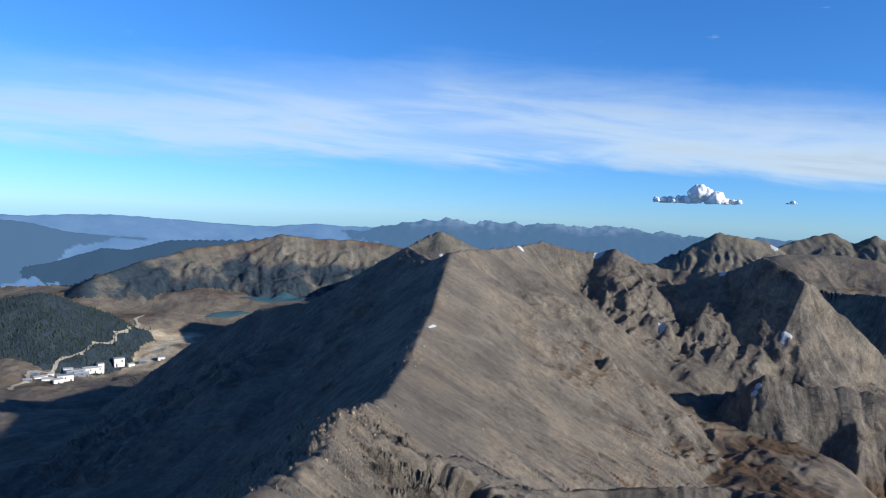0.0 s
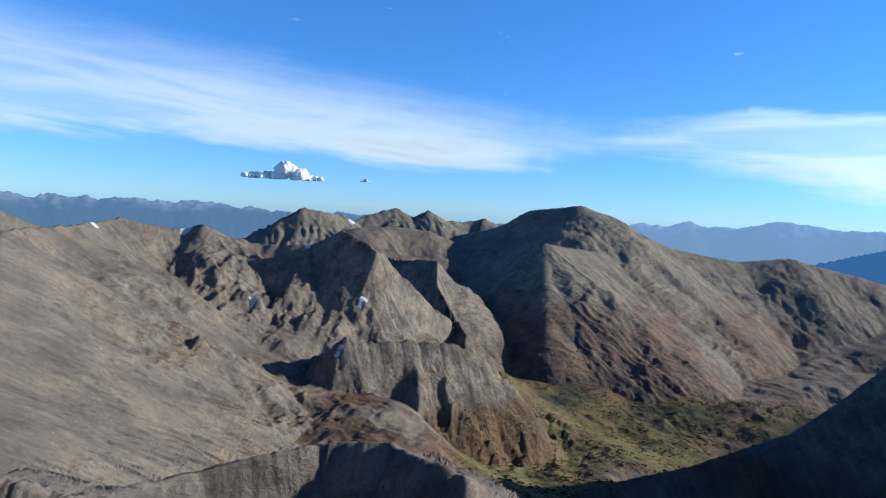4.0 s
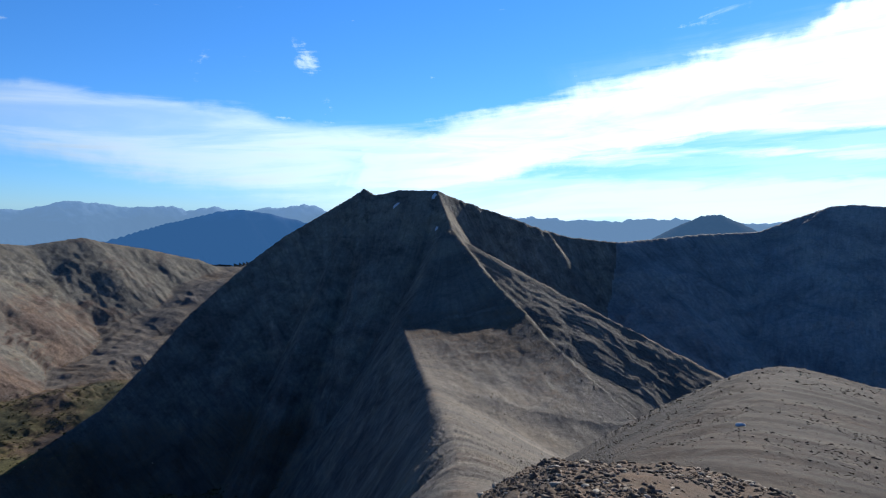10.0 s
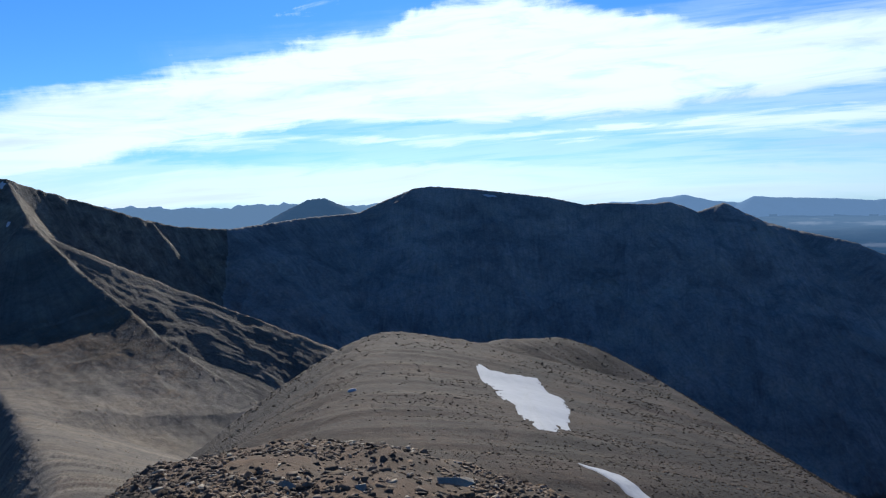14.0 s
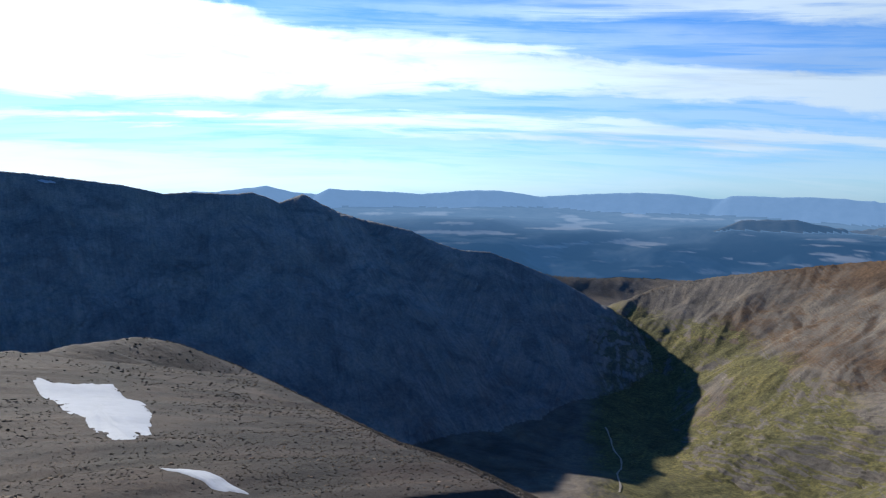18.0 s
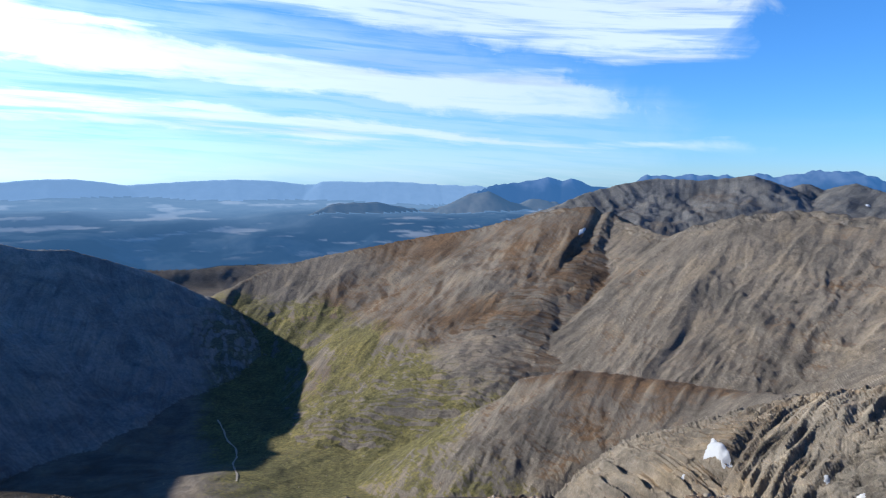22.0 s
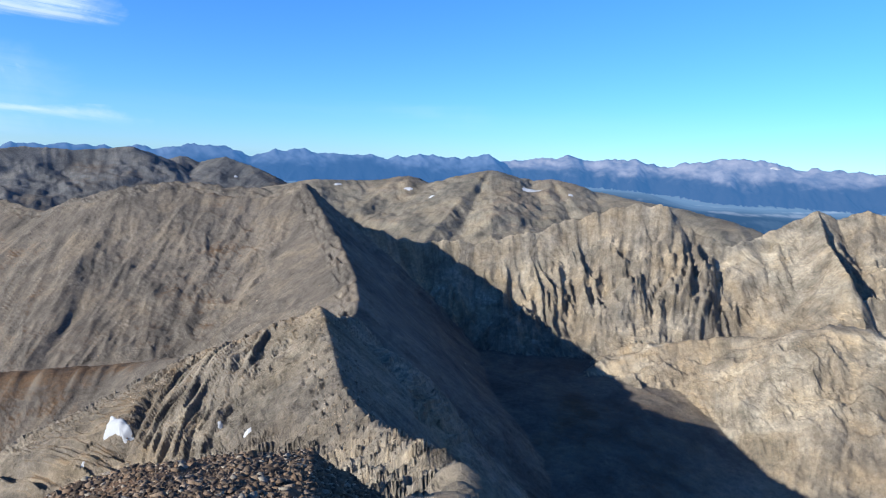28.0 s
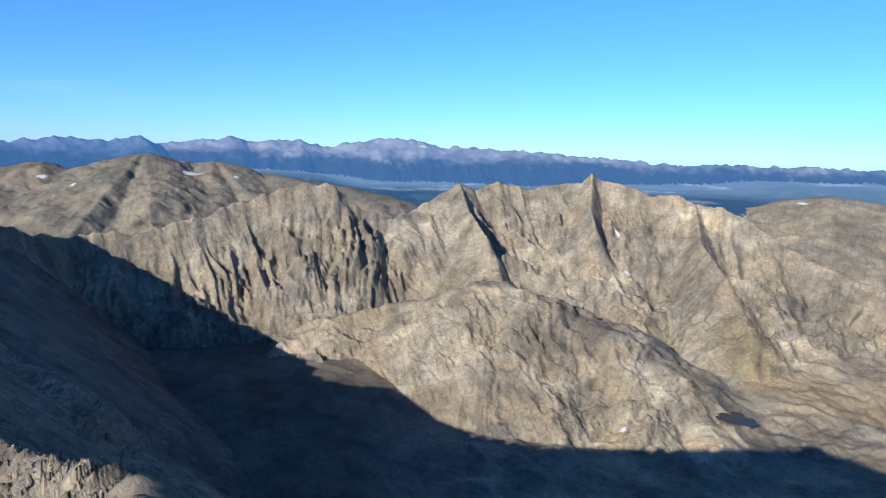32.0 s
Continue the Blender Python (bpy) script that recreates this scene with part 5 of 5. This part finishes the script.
def outline_patch(name, corners, mat, lift, label, seed):
    """A patch with named corners, given as headings and angles, with a fringed edge."""
    pts = np.array([seen_at(a, e)[:2] for a, e in corners])
    c = pts.mean(0)
    th = np.arctan2(pts[:, 1] - c[1], pts[:, 0] - c[0])
    order = np.argsort(th)
    pts = pts[order]
    ring = []
    for p, q in zip(pts, np.roll(pts, -1, 0)):
        for f in np.linspace(0, 1, 12, endpoint=False):
            ring.append(p + (q - p) * f)
    ring = np.array(ring)
    n = len(ring)
    size = np.linalg.norm(pts - c, axis=1).mean()
    t = np.arange(n)
    ring = c + (ring - c) * (1 + 0.22 * fbm(t / 5.0, t * 0 + seed, 3, seed))[:, None]
    rings = 14
    verts = [(c[0], c[1])] + [tuple(c + (p - c) * k / rings) for k in range(1, rings + 1) for p in ring]
    xy = np.array(verts)
    f = np.concatenate([[0], np.repeat(np.arange(1, rings + 1) / rings, n)])
    z = ground_z(xy[:, 0], xy[:, 1]) + lift * (1 - f ** 6 * 1.02) + 0.05 * fbm(xy[:, 0] / (0.05 * size), xy[:, 1] / (0.16 * size), 3, 5) * smooth(f, 0.1, 0.3) * (1 - f ** 4)
    base = np.array([c[0], c[1], z[0]])
    co = np.stack([xy[:, 0], xy[:, 1], z], 1) - base
    faces = [(0, 1 + i, 1 + (i + 1) % n) for i in range(n)]
    for k in range(rings - 1):
        a, b = 1 + k * n, 1 + (k + 1) * n
        faces += [(a + i, b + i, b + (i + 1) % n, a + (i + 1) % n) for i in range(n)]
    ob = mesh_object(name, co, faces, mat, True)
    ob.location = base
    return tagged(ob, label, "snow patch", "old snow patches")


outline_patch("snow_patch", [(124.6, -14.8), (127.1, -15.3), (130.0, -15.8), (132.4, -17.6), (132.9, -19.2), (131.0, -20.0), (128.0, -18.3)], MAT["snow"], 0.25, "large tongue of furrowed old snow below the summit shoulder", 3)
outline_patch("snow_patch", [(133.4, -22.2), (136.8, -22.9), (140.4, -24.9), (137.3, -24.2)], MAT["snow"], 0.12, "narrow pointed strip of old snow on brown turf", 8)
outline_patch("snow_patch", [(-147.3, -20.6), (-147.9, -22.3), (-146.4, -22.8), (-145.7, -22.5), (-147.0, -22.1)], MAT["snow"], 1.0, "crescent of bright old snow in a gully under a crag", 11)

# water
x, y, z = seen_at(-68.1, -20.1)
tagged(draped("tarn", x, y, 34, 22, radians(20), MAT["tarn"], 0, 4, flat_z=float(ground_z(x, y)[0]) + 2.0, spokes=48, ragged=0.25), "small dark mountain lake behind the rock dome", "lake")
for (az, el), a, b, s in (((-13.2, -7.55), 190, 40, 5), ((-17.6, -8.9), 90, 22, 6)):
    x, y, z = seen_at(az, el, 2900)
    tagged(draped("reservoir", x, y, a, b, -radians(az), MAT["reservoir"], 8, s, spokes=48, ragged=0.22), "blue-green reservoir in the valley beyond the mine", "lake", "reservoirs")


def strip(name, corners, width, mat, lift, near=20):
    """A road or stream laid over the ground along points given as headings and angles."""
    pts = [Vector(seen_at(a, e, near)[:2]) for a, e in corners]
    fine = []
    for p, q in zip(pts, pts[1:]):
        n = max(3, int((q - p).length / 12))
        fine += [p.lerp(q, i / n) for i in range(n)]
    fine.append(pts[-1])
    verts, faces = [], []
    for i, p in enumerate(fine):
        t = (fine[min(i + 1, len(fine) - 1)] - fine[max(i - 1, 0)]).normalized()
        side = Vector((-t.y, t.x)) * width * 0.5 * (1 + 0.3 * math.sin(i * 1.7))
        wob = side * 1.6 * math.sin(i * 0.55)
        for s in (p + wob - side, p + wob + side):
            verts.append((s.x, s.y, float(ground_z(s.x, s.y)[0]) + lift))
        if i:
            k = 2 * i
            faces.append((k - 2, k - 1, k + 1, k))
    return mesh_object(name, verts, faces, mat)


tagged(strip("mine_road", [(-32.7, -13.9), (-31.3, -12.75), (-28.4, -11.5), (-26.1, -10.7), (-24.7, -9.8), (-24.1, -8.9)], 13, MAT["gravel"], 3, 1700), "pale gravel road along the valley to the mine", "road", kind="structure")
tagged(strip("stream", [(170.8, -20.0), (171.4, -21.3), (172.2, -22.3), (172.0, -23.9), (172.2, -24.8)], 3.0, MAT["gravel"], 1.2, 300), "thin pale stream bed in the shaded valley", "stream")


# ---- the mine ----
def box(bm, x0, x1, y0, y1, z0, z1):
    v = [bm.verts.new(p) for p in ((x0, y0, z0), (x1, y0, z0), (x1, y1, z0), (x0, y1, z0), (x0, y0, z1), (x1, y0, z1), (x1, y1, z1), (x0, y1, z1))]
    for f in ((0, 3, 2, 1), (4, 5, 6, 7), (0, 1, 5, 4), (1, 2, 6, 5), (2, 3, 7, 6), (3, 0, 4, 7)):
        bm.faces.new([v[i] for i in f])


def mine_building(az, el, length, depth, height, turn, light, gable):
    x, y, z = seen_at(az, el, 1700)
    z = float(ground_z(x, y)[0]) - 3
    base = tagged(new("mine_building"), ("pale" if light else "grey-blue") + " sheet-metal mine building with a " + ("gable" if gable else "flat") + " roof", "building", "mine buildings")
    base.matrix_world = pose(x, y, z, 0, 0, turn)
    l, d = length / 2, depth / 2
    bm = bmesh.new()
    box(bm, -l, l, -d, d, 0, height)
    part("wall", bm, MAT["wall_light" if light else "wall_dark"], base)
    bm = bmesh.new()
    if gable:
        top = height + depth * 0.22
        v = [bm.verts.new(p) for p in ((-l - 1, -d - 1, height), (l + 1, -d - 1, height), (l + 1, d + 1, height), (-l - 1, d + 1, height), (-l - 1, 0, top), (l + 1, 0, top))]
        for f in ((0, 1, 5, 4), (2, 3, 4, 5), (0, 4, 3), (1, 2, 5), (0, 3, 2, 1)):
            bm.faces.new([v[i] for i in f])
    else:
        box(bm, -l - 0.6, l + 0.6, -d - 0.6, d + 0.6, height, height + 1.2)
    part("roof", bm, MAT["roof"], base)
    n = max(1, int(length / 14))
    for i in range(n):
        cx = -l + (i + 0.5) * length / n
        bm = bmesh.new()
        box(bm, cx - 2, cx + 2, -d - 0.25, -d + 0.1, 0.5 if i % 2 == 0 else height * 0.55, height * 0.45 if i % 2 == 0 else height * 0.8)
        part("door" if i % 2 == 0 else "window", bm, MAT["opening"], base)


rng = random.Random(5)
for az, el, length, depth, height, light, gable in (
        (-29.29, -13.5, 46, 26, 22, True, False), (-29.75, -13.62, 26, 18, 16, True, True), (-27.5, -12.98, 60, 24, 18, True, True), (-26.95, -13.05, 20, 20, 34, True, False),
        (-25.66, -12.62, 34, 24, 30, True, False), (-30.9, -13.2, 40, 18, 10, True, True), (-31.3, -12.85, 30, 16, 9, False, True), (-30.4, -13.42, 34, 20, 12, True, True),
        (-28.6, -13.0, 70, 34, 16, False, False), (-28.2, -13.2, 44, 22, 14, False, True), (-24.78, -12.7, 22, 14, 12, True, True), (-23.9, -12.5, 26, 16, 10, False, True),
        (-29.1, -12.75, 30, 14, 9, True, True), (-31.7, -13.3, 24, 14, 8, False, True), (-30.2, -13.0, 18, 12, 8, True, True), (-22.6, -12.3, 24, 16, 12, True, False)):
    mine_building(az, el, length, depth, height, rng.uniform(-25, 25) - az, light, gable)


# ---- clouds ----
def cumulus(az, el, width, tall, seed):
    r = random.Random(seed)
    dist = 4850
    bm = bmesh.new()
    for i in range(44):
        u = -1 + 2 * (i + r.uniform(0.2, 0.8)) / 44
        crown = 0.14 + 0.86 * math.exp(-((u - 0.2) / 0.38) ** 2)
        s = tall * (0.16 + 0.30 * crown) * r.uniform(0.7, 1.25)
        c = Vector((u * width * 0.5, r.uniform(-0.12, 0.12) * width, r.uniform(0.0, 0.6) * tall * crown + s * 0.5))
        got = bmesh.ops.create_icosphere(bm, subdivisions=4, radius=s, matrix=Matrix.Translation(c))
        for v in got["verts"]:
            o = v.co - c
            v.co = c + o * (1 + 0.17 * noise.fractal(v.co * (3.4 / tall), 1.0, 2.1, 4))
            v.co.z = max(v.co.z, tall * 0.05 * noise.noise(v.co * 0.02))
    for f in bm.faces:
        f.smooth = True
    me = bpy.data.meshes.new("cumulus_cloud")
    bm.to_mesh(me)
    bm.free()
    me.materials.append(MAT["cloud"])
    ob = new("cumulus_cloud", me)
    a = radians(az)
    ob.matrix_world = pose(dist * math.sin(a), dist * math.cos(a), 1.7 + dist * math.tan(radians(el)), 0, 0, -az)
    return tagged(ob, "small white puffy cloud with a flat base over the peaks", "cloud", "cumulus clouds")


cumulus(20.45, 1.75, 530, 101, 3)
cumulus(27.2, 1.9, 66, 20, 4)


# ---- loose rock ----
def hull_shapes(count, seed, stretch=(1, 0.75, 0.55)):
    """Angular stones: the hulls of a few random points."""
    r = random.Random(seed)
    shapes = []
    for _ in range(count):
        bm = bmesh.new()
        for _ in range(9):
            v = Vector((r.gauss(0, 1), r.gauss(0, 1), r.gauss(0, 1))).normalized() * r.uniform(0.75, 1.1)
            bm.verts.new((v.x * stretch[0], v.y * stretch[1], v.z * stretch[2]))
        got = bmesh.ops.convex_hull(bm, input=bm.verts)
        bmesh.ops.delete(bm, geom=[g for g in got["geom_interior"] if isinstance(g, bmesh.types.BMVert)], context="VERTS")
        bmesh.ops.triangulate(bm, faces=bm.faces[:])
        bm.verts.index_update()
        shapes.append((np.array([v.co[:] for v in bm.verts]), np.array([[v.index for v in f.verts] for f in bm.faces])))
        bm.free()
    return shapes


SHAPES = hull_shapes(16, 2)


def scatter(name, xs, ys, sizes, shapes, mat, label, category, sink=0.25, seed=1, upright=False):
    """Many small pieces on the ground, joined into one."""
    r = np.random.default_rng(seed)
    zs = ground_z(xs, ys)
    vs, fs, off = [], [], 0
    pick = r.integers(0, len(shapes), len(xs))
    for k, (v, f) in enumerate(shapes):
        idx = np.nonzero(pick == k)[0]
        n = len(idx)
        if n == 0:
            continue
        a = r.uniform(0, 2 * math.pi, n)
        t = np.zeros(n) if upright else r.uniform(-0.5, 0.5, n)
        s = sizes[idx]
        x, y, z = v[:, 0][None], v[:, 1][None], v[:, 2][None]
        y2, z2 = y * np.cos(t)[:, None] - z * np.sin(t)[:, None], y * np.sin(t)[:, None] + z * np.cos(t)[:, None]
        x3, y3 = x * np.cos(a)[:, None] - y2 * np.sin(a)[:, None], x * np.sin(a)[:, None] + y2 * np.cos(a)[:, None]
        px = xs[idx][:, None] + s[:, None] * x3
        py = ys[idx][:, None] + s[:, None] * y3
        pz = zs[idx][:, None] + s[:, None] * (z2 + (0 if upright else 0.5 - 2 * sink))
        m = v.shape[0]
        vs.append(np.stack([px, py, pz], 2).reshape(-1, 3))
        fs.append((f[None] + (off + m * np.arange(n))[:, None, None]).reshape(-1, 3))
        off += m * n
    V, F = np.concatenate(vs), np.concatenate(fs)
    me = bpy.data.meshes.new(name)
    me.vertices.add(len(V))
    me.vertices.foreach_set("co", V.astype(np.float32).ravel())
    me.loops.add(F.size)
    me.loops.foreach_set("vertex_index", F.astype(np.int32).ravel())
    me.polygons.add(len(F))
    me.polygons.foreach_set("loop_start", np.arange(0, F.size, 3, dtype=np.int32))
    me.update(calc_edges=True)
    me.materials.append(mat)
    return tagged(new(name, me), label, category, kind="stuff")


def ring_points(n, az0, az1, r0, r1, seed):
    g = np.random.default_rng(seed)
    a, r = np.radians(g.uniform(az0, az1, n)), np.exp(g.uniform(math.log(r0), math.log(r1), n))
    return r * np.sin(a), r * np.cos(a), g


# rubble of the summit
for k, (az0, az1, n, mat) in enumerate(((86, 150, 21000, "stone"), (86, 150, 1800, "pale_stone"), (176, 242, 21000, "stone"), (176, 242, 1800, "pale_stone"))):
    x, y, g = ring_points(n, az0, az1, 4.5, 13.5, 20 + k)
    bare = fbm(x / 2.2, y / 2.2, 2, 13) if az0 == 86 else np.ones(n)
    keep = (bare > -0.12) | (g.random(n) < 0.25)
    scatter("summit_rubble", x[keep], y[keep], np.clip(g.lognormal(-3.3, 0.5, n), 0.015, 0.11)[keep], SHAPES, MAT[mat], ("brown" if mat == "stone" else "pale grey") + " angular broken stones covering the summit", "rubble", seed=k)
me_shapes = []
for i, (v, f) in enumerate(SHAPES):
    for mat in ("stone", "pale_stone"):
        me = bpy.data.meshes.new("rock")
        me.from_pydata([tuple(p) for p in v], [], [tuple(int(q) for q in t) for t in f])
        me.materials.append(MAT[mat])
        me_shapes.append(me)
g = np.random.default_rng(77)
for i in range(230):
    az = math.radians(g.uniform(90, 146) if i % 2 else g.uniform(182, 238))
    r = g.uniform(5.5, 12.2)
    s = float(np.clip(g.lognormal(-2.6, 0.35), 0.05, 0.15))
    x, y = r * math.sin(az), r * math.cos(az)
    pale = g.random() < 0.18
    ob = new("rock", me_shapes[2 * int(g.integers(0, 16)) + int(pale)])
    ob.matrix_world = pose(x, y, float(ground_z(x, y)[0]) + 0.12 * s, g.uniform(-25, 25), g.uniform(-25, 25), g.uniform(0, 360)) @ Matrix.Diagonal((s, s, s, 1))
    tagged(ob, ("pale grey" if pale else "brown") + " angular rock lying among the summit rubble", "rock", "rocks on the summit")
# a long pale slab
v = SHAPES[3][0] * np.array([1.0, 0.42, 0.5])
me = bpy.data.meshes.new("rock_slab")
me.from_pydata([tuple(p) for p in v], [], [tuple(int(q) for q in t) for t in SHAPES[3][1]])
me.materials.append(MAT["pale_stone"])
ob = new("rock_slab", me)
a = radians(122.5)
ob.matrix_world = pose(7.6 * math.sin(a), 7.6 * math.cos(a), float(ground_z(7.6 * math.sin(a), 7.6 * math.cos(a))[0]) + 0.1, 8, 12, -100) @ Matrix.Diagonal((0.38, 0.38, 0.38, 1))
tagged(ob, "long pale slab of rock lying in the rubble", "rock")

# loose stones thinning out down the shoulder
x, y, g = ring_points(9000, 92, 168, 12.5, 75, 47)
keep = fbm(x / 6, y / 6, 3, 48) + g.normal(0, 0.2, x.size) > 0.02
x, y = x[keep], y[keep]
scatter("shoulder_stones", x, y, np.clip(g.lognormal(-2.7, 0.45, x.size), 0.03, 0.2), SHAPES, MAT["stone"], "brown broken stones scattered over the turf below the summit", "rocks", seed=48)

# blocks along the crests and on the slopes
BLOCKS = hull_shapes(12, 9, (0.75, 0.5, 1.15))


def crest_blocks(key, n, spread, smin, smax, seed, upto=1e9):
    g = np.random.default_rng(seed)
    p = np.array(CREST[key], float)
    leg = np.linalg.norm(np.diff(p[:, :2], axis=0), axis=1)
    cum = np.concatenate([[0], np.cumsum(leg)])
    t = g.uniform(0, min(cum[-1], upto), n)
    x, y = np.interp(t, cum, p[:, 0]) + g.normal(0, spread, n), np.interp(t, cum, p[:, 1]) + g.normal(0, spread, n)
    s = np.exp(g.uniform(math.log(smin), math.log(smax), n))
    far = np.hypot(x, y) > 30
    return x[far], y[far], (s * np.clip(np.hypot(x, y) / 300, 0.3, 1.4))[far]


for key, n, spread, lo, hi, label in (("north_crag", 1500, 11, 0.35, 1.7, "pale broken blocks along the north ridge crest"), ("west_arete", 2600, 13, 0.35, 1.6, "tan broken blocks along the sharp west crest"),
                                      ("north_ridge", 500, 8, 0.4, 1.5, "brown blocks along the upper ridge crest"), ("west_crag", 500, 12, 0.5, 1.6, "grey blocks round the crag"), ("east_spur", 500, 8, 0.5, 1.8, "pale rocks down a shaded spur")):
    x, y, s = crest_blocks(key, n, spread, lo, hi, len(key))
    scatter("crest_blocks", x, y, s, BLOCKS, MAT["block"], label, "rocks", sink=0.38, seed=n)

# boulders on the open slopes, more where it is rough
x, y, g = ring_points(26000, -40, 320, 160, 1700, 31)
rough = fbm(x / 90, y / 90, 3, 33)
keep = rough > 0.12
x, y = x[keep], y[keep]
scatter("slope_boulders", x, y, np.exp(g.uniform(-0.9, 0.75, x.size)) * np.clip(np.hypot(x, y) / 900, 0.25, 1.2), BLOCKS, MAT["block"], "grey-brown boulders strewn over the slopes", "boulders", sink=0.2, seed=32)

# turf clods and stones over the summit shoulder, thickest on its rough western side
x, y, g = ring_points(46000, 98, 170, 20, 215, 41)
keep = 0.8 * fbm(x / 15, y / 15, 4, 43) + 0.25 * smooth(np.degrees(np.arctan2(x, y)), 126, 140) + g.normal(0, 0.25, x.size) > 0.26
x, y = x[keep], y[keep]
scatter("turf_clods", x, y, np.exp(g.uniform(-0.8, 0.6, x.size)) * 0.0021 * np.hypot(x, y), SHAPES, MAT["turf"], "dark stones and turf clods on the summit shoulder", "rocks", seed=44)


# ---- plants ----
def clump_shapes(count, seed):
    r = random.Random(seed)
    out = []
    for _ in range(count):
        vs, fs = [], []
        for b in range(5):
            c = Vector((r.uniform(-0.7, 0.7), r.uniform(-0.7, 0.7), r.uniform(0.1, 0.45)))
            bm = bmesh.new()
            bmesh.ops.create_icosphere(bm, subdivisions=1, radius=r.uniform(0.3, 0.55))
            bm.verts.index_update()
            k = len(vs)
            vs += [c + Vector((v.co.x * r.uniform(0.7, 1.3), v.co.y * r.uniform(0.7, 1.3), v.co.z * r.uniform(0.6, 1.1))) for v in bm.verts]
            fs += [[k + v.index for v in f.verts] for f in bm.faces]
            bm.free()
        out.append((np.array([v[:] for v in vs]), np.array(fs)))
    return out


def tree_shapes(count, seed):
    """Spruces: tiers of drooping, ragged boughs round a stem."""
    r = random.Random(seed)
    out = []
    for _ in range(count):
        vs, fs = [], []
        for tier in range(4):
            z0, z1, w = tier * 0.45, tier * 0.45 + 0.85, 0.52 - 0.11 * tier
            k = len(vs)
            vs.append((0, 0, z1))
            for i in range(7):
                a = i * 2 * math.pi / 7 + tier
                q = w * r.uniform(0.65, 1.2)
                vs.append((q * math.cos(a), q * math.sin(a), z0 + r.uniform(-0.06, 0.1)))
            fs += [[k, k + 1 + i, k + 1 + (i + 1) % 7] for i in range(7)]
        out.append((np.array(vs), np.array(fs)))
    return out


g = np.random.default_rng(51)
pool = np.nonzero((COVER[:, 1] > 0.35) & (steepness < 0.12) & (R1 > 450) & (R1 < 2000) & (A1 > 0) & (A1 < 100))[0]
pick = g.choice(pool, 6000)
x, y = GX[pick] + g.normal(0, 5, pick.size), GY[pick] + g.normal(0, 5, pick.size)
keep = fbm(x / 70, y / 70, 3, 53) > -0.05
scatter("willow_scrub", x[keep], y[keep], np.exp(g.uniform(0.1, 1.15, keep.sum())), clump_shapes(6, 5), MAT["shrub"], "dark green willow scrub over the valley floor", "shrubs", seed=54, upright=True)
pool = np.nonzero((COVER[:, 2] > 0.5) & (R1 > 2200) & (WHO == "forest_hill"))[0]
pick = g.choice(pool, 3600)
x, y = GX[pick] + g.normal(0, 8, pick.size), GY[pick] + g.normal(0, 8, pick.size)
scatter("spruce_wood", x, y, np.exp(g.uniform(0.9, 1.7, x.size)) * np.clip(np.hypot(x, y) / 2400, 0.6, 1.3), tree_shapes(5, 6), MAT["conifer"], "dark spruce woods on the valley sides", "trees", seed=55, upright=True)
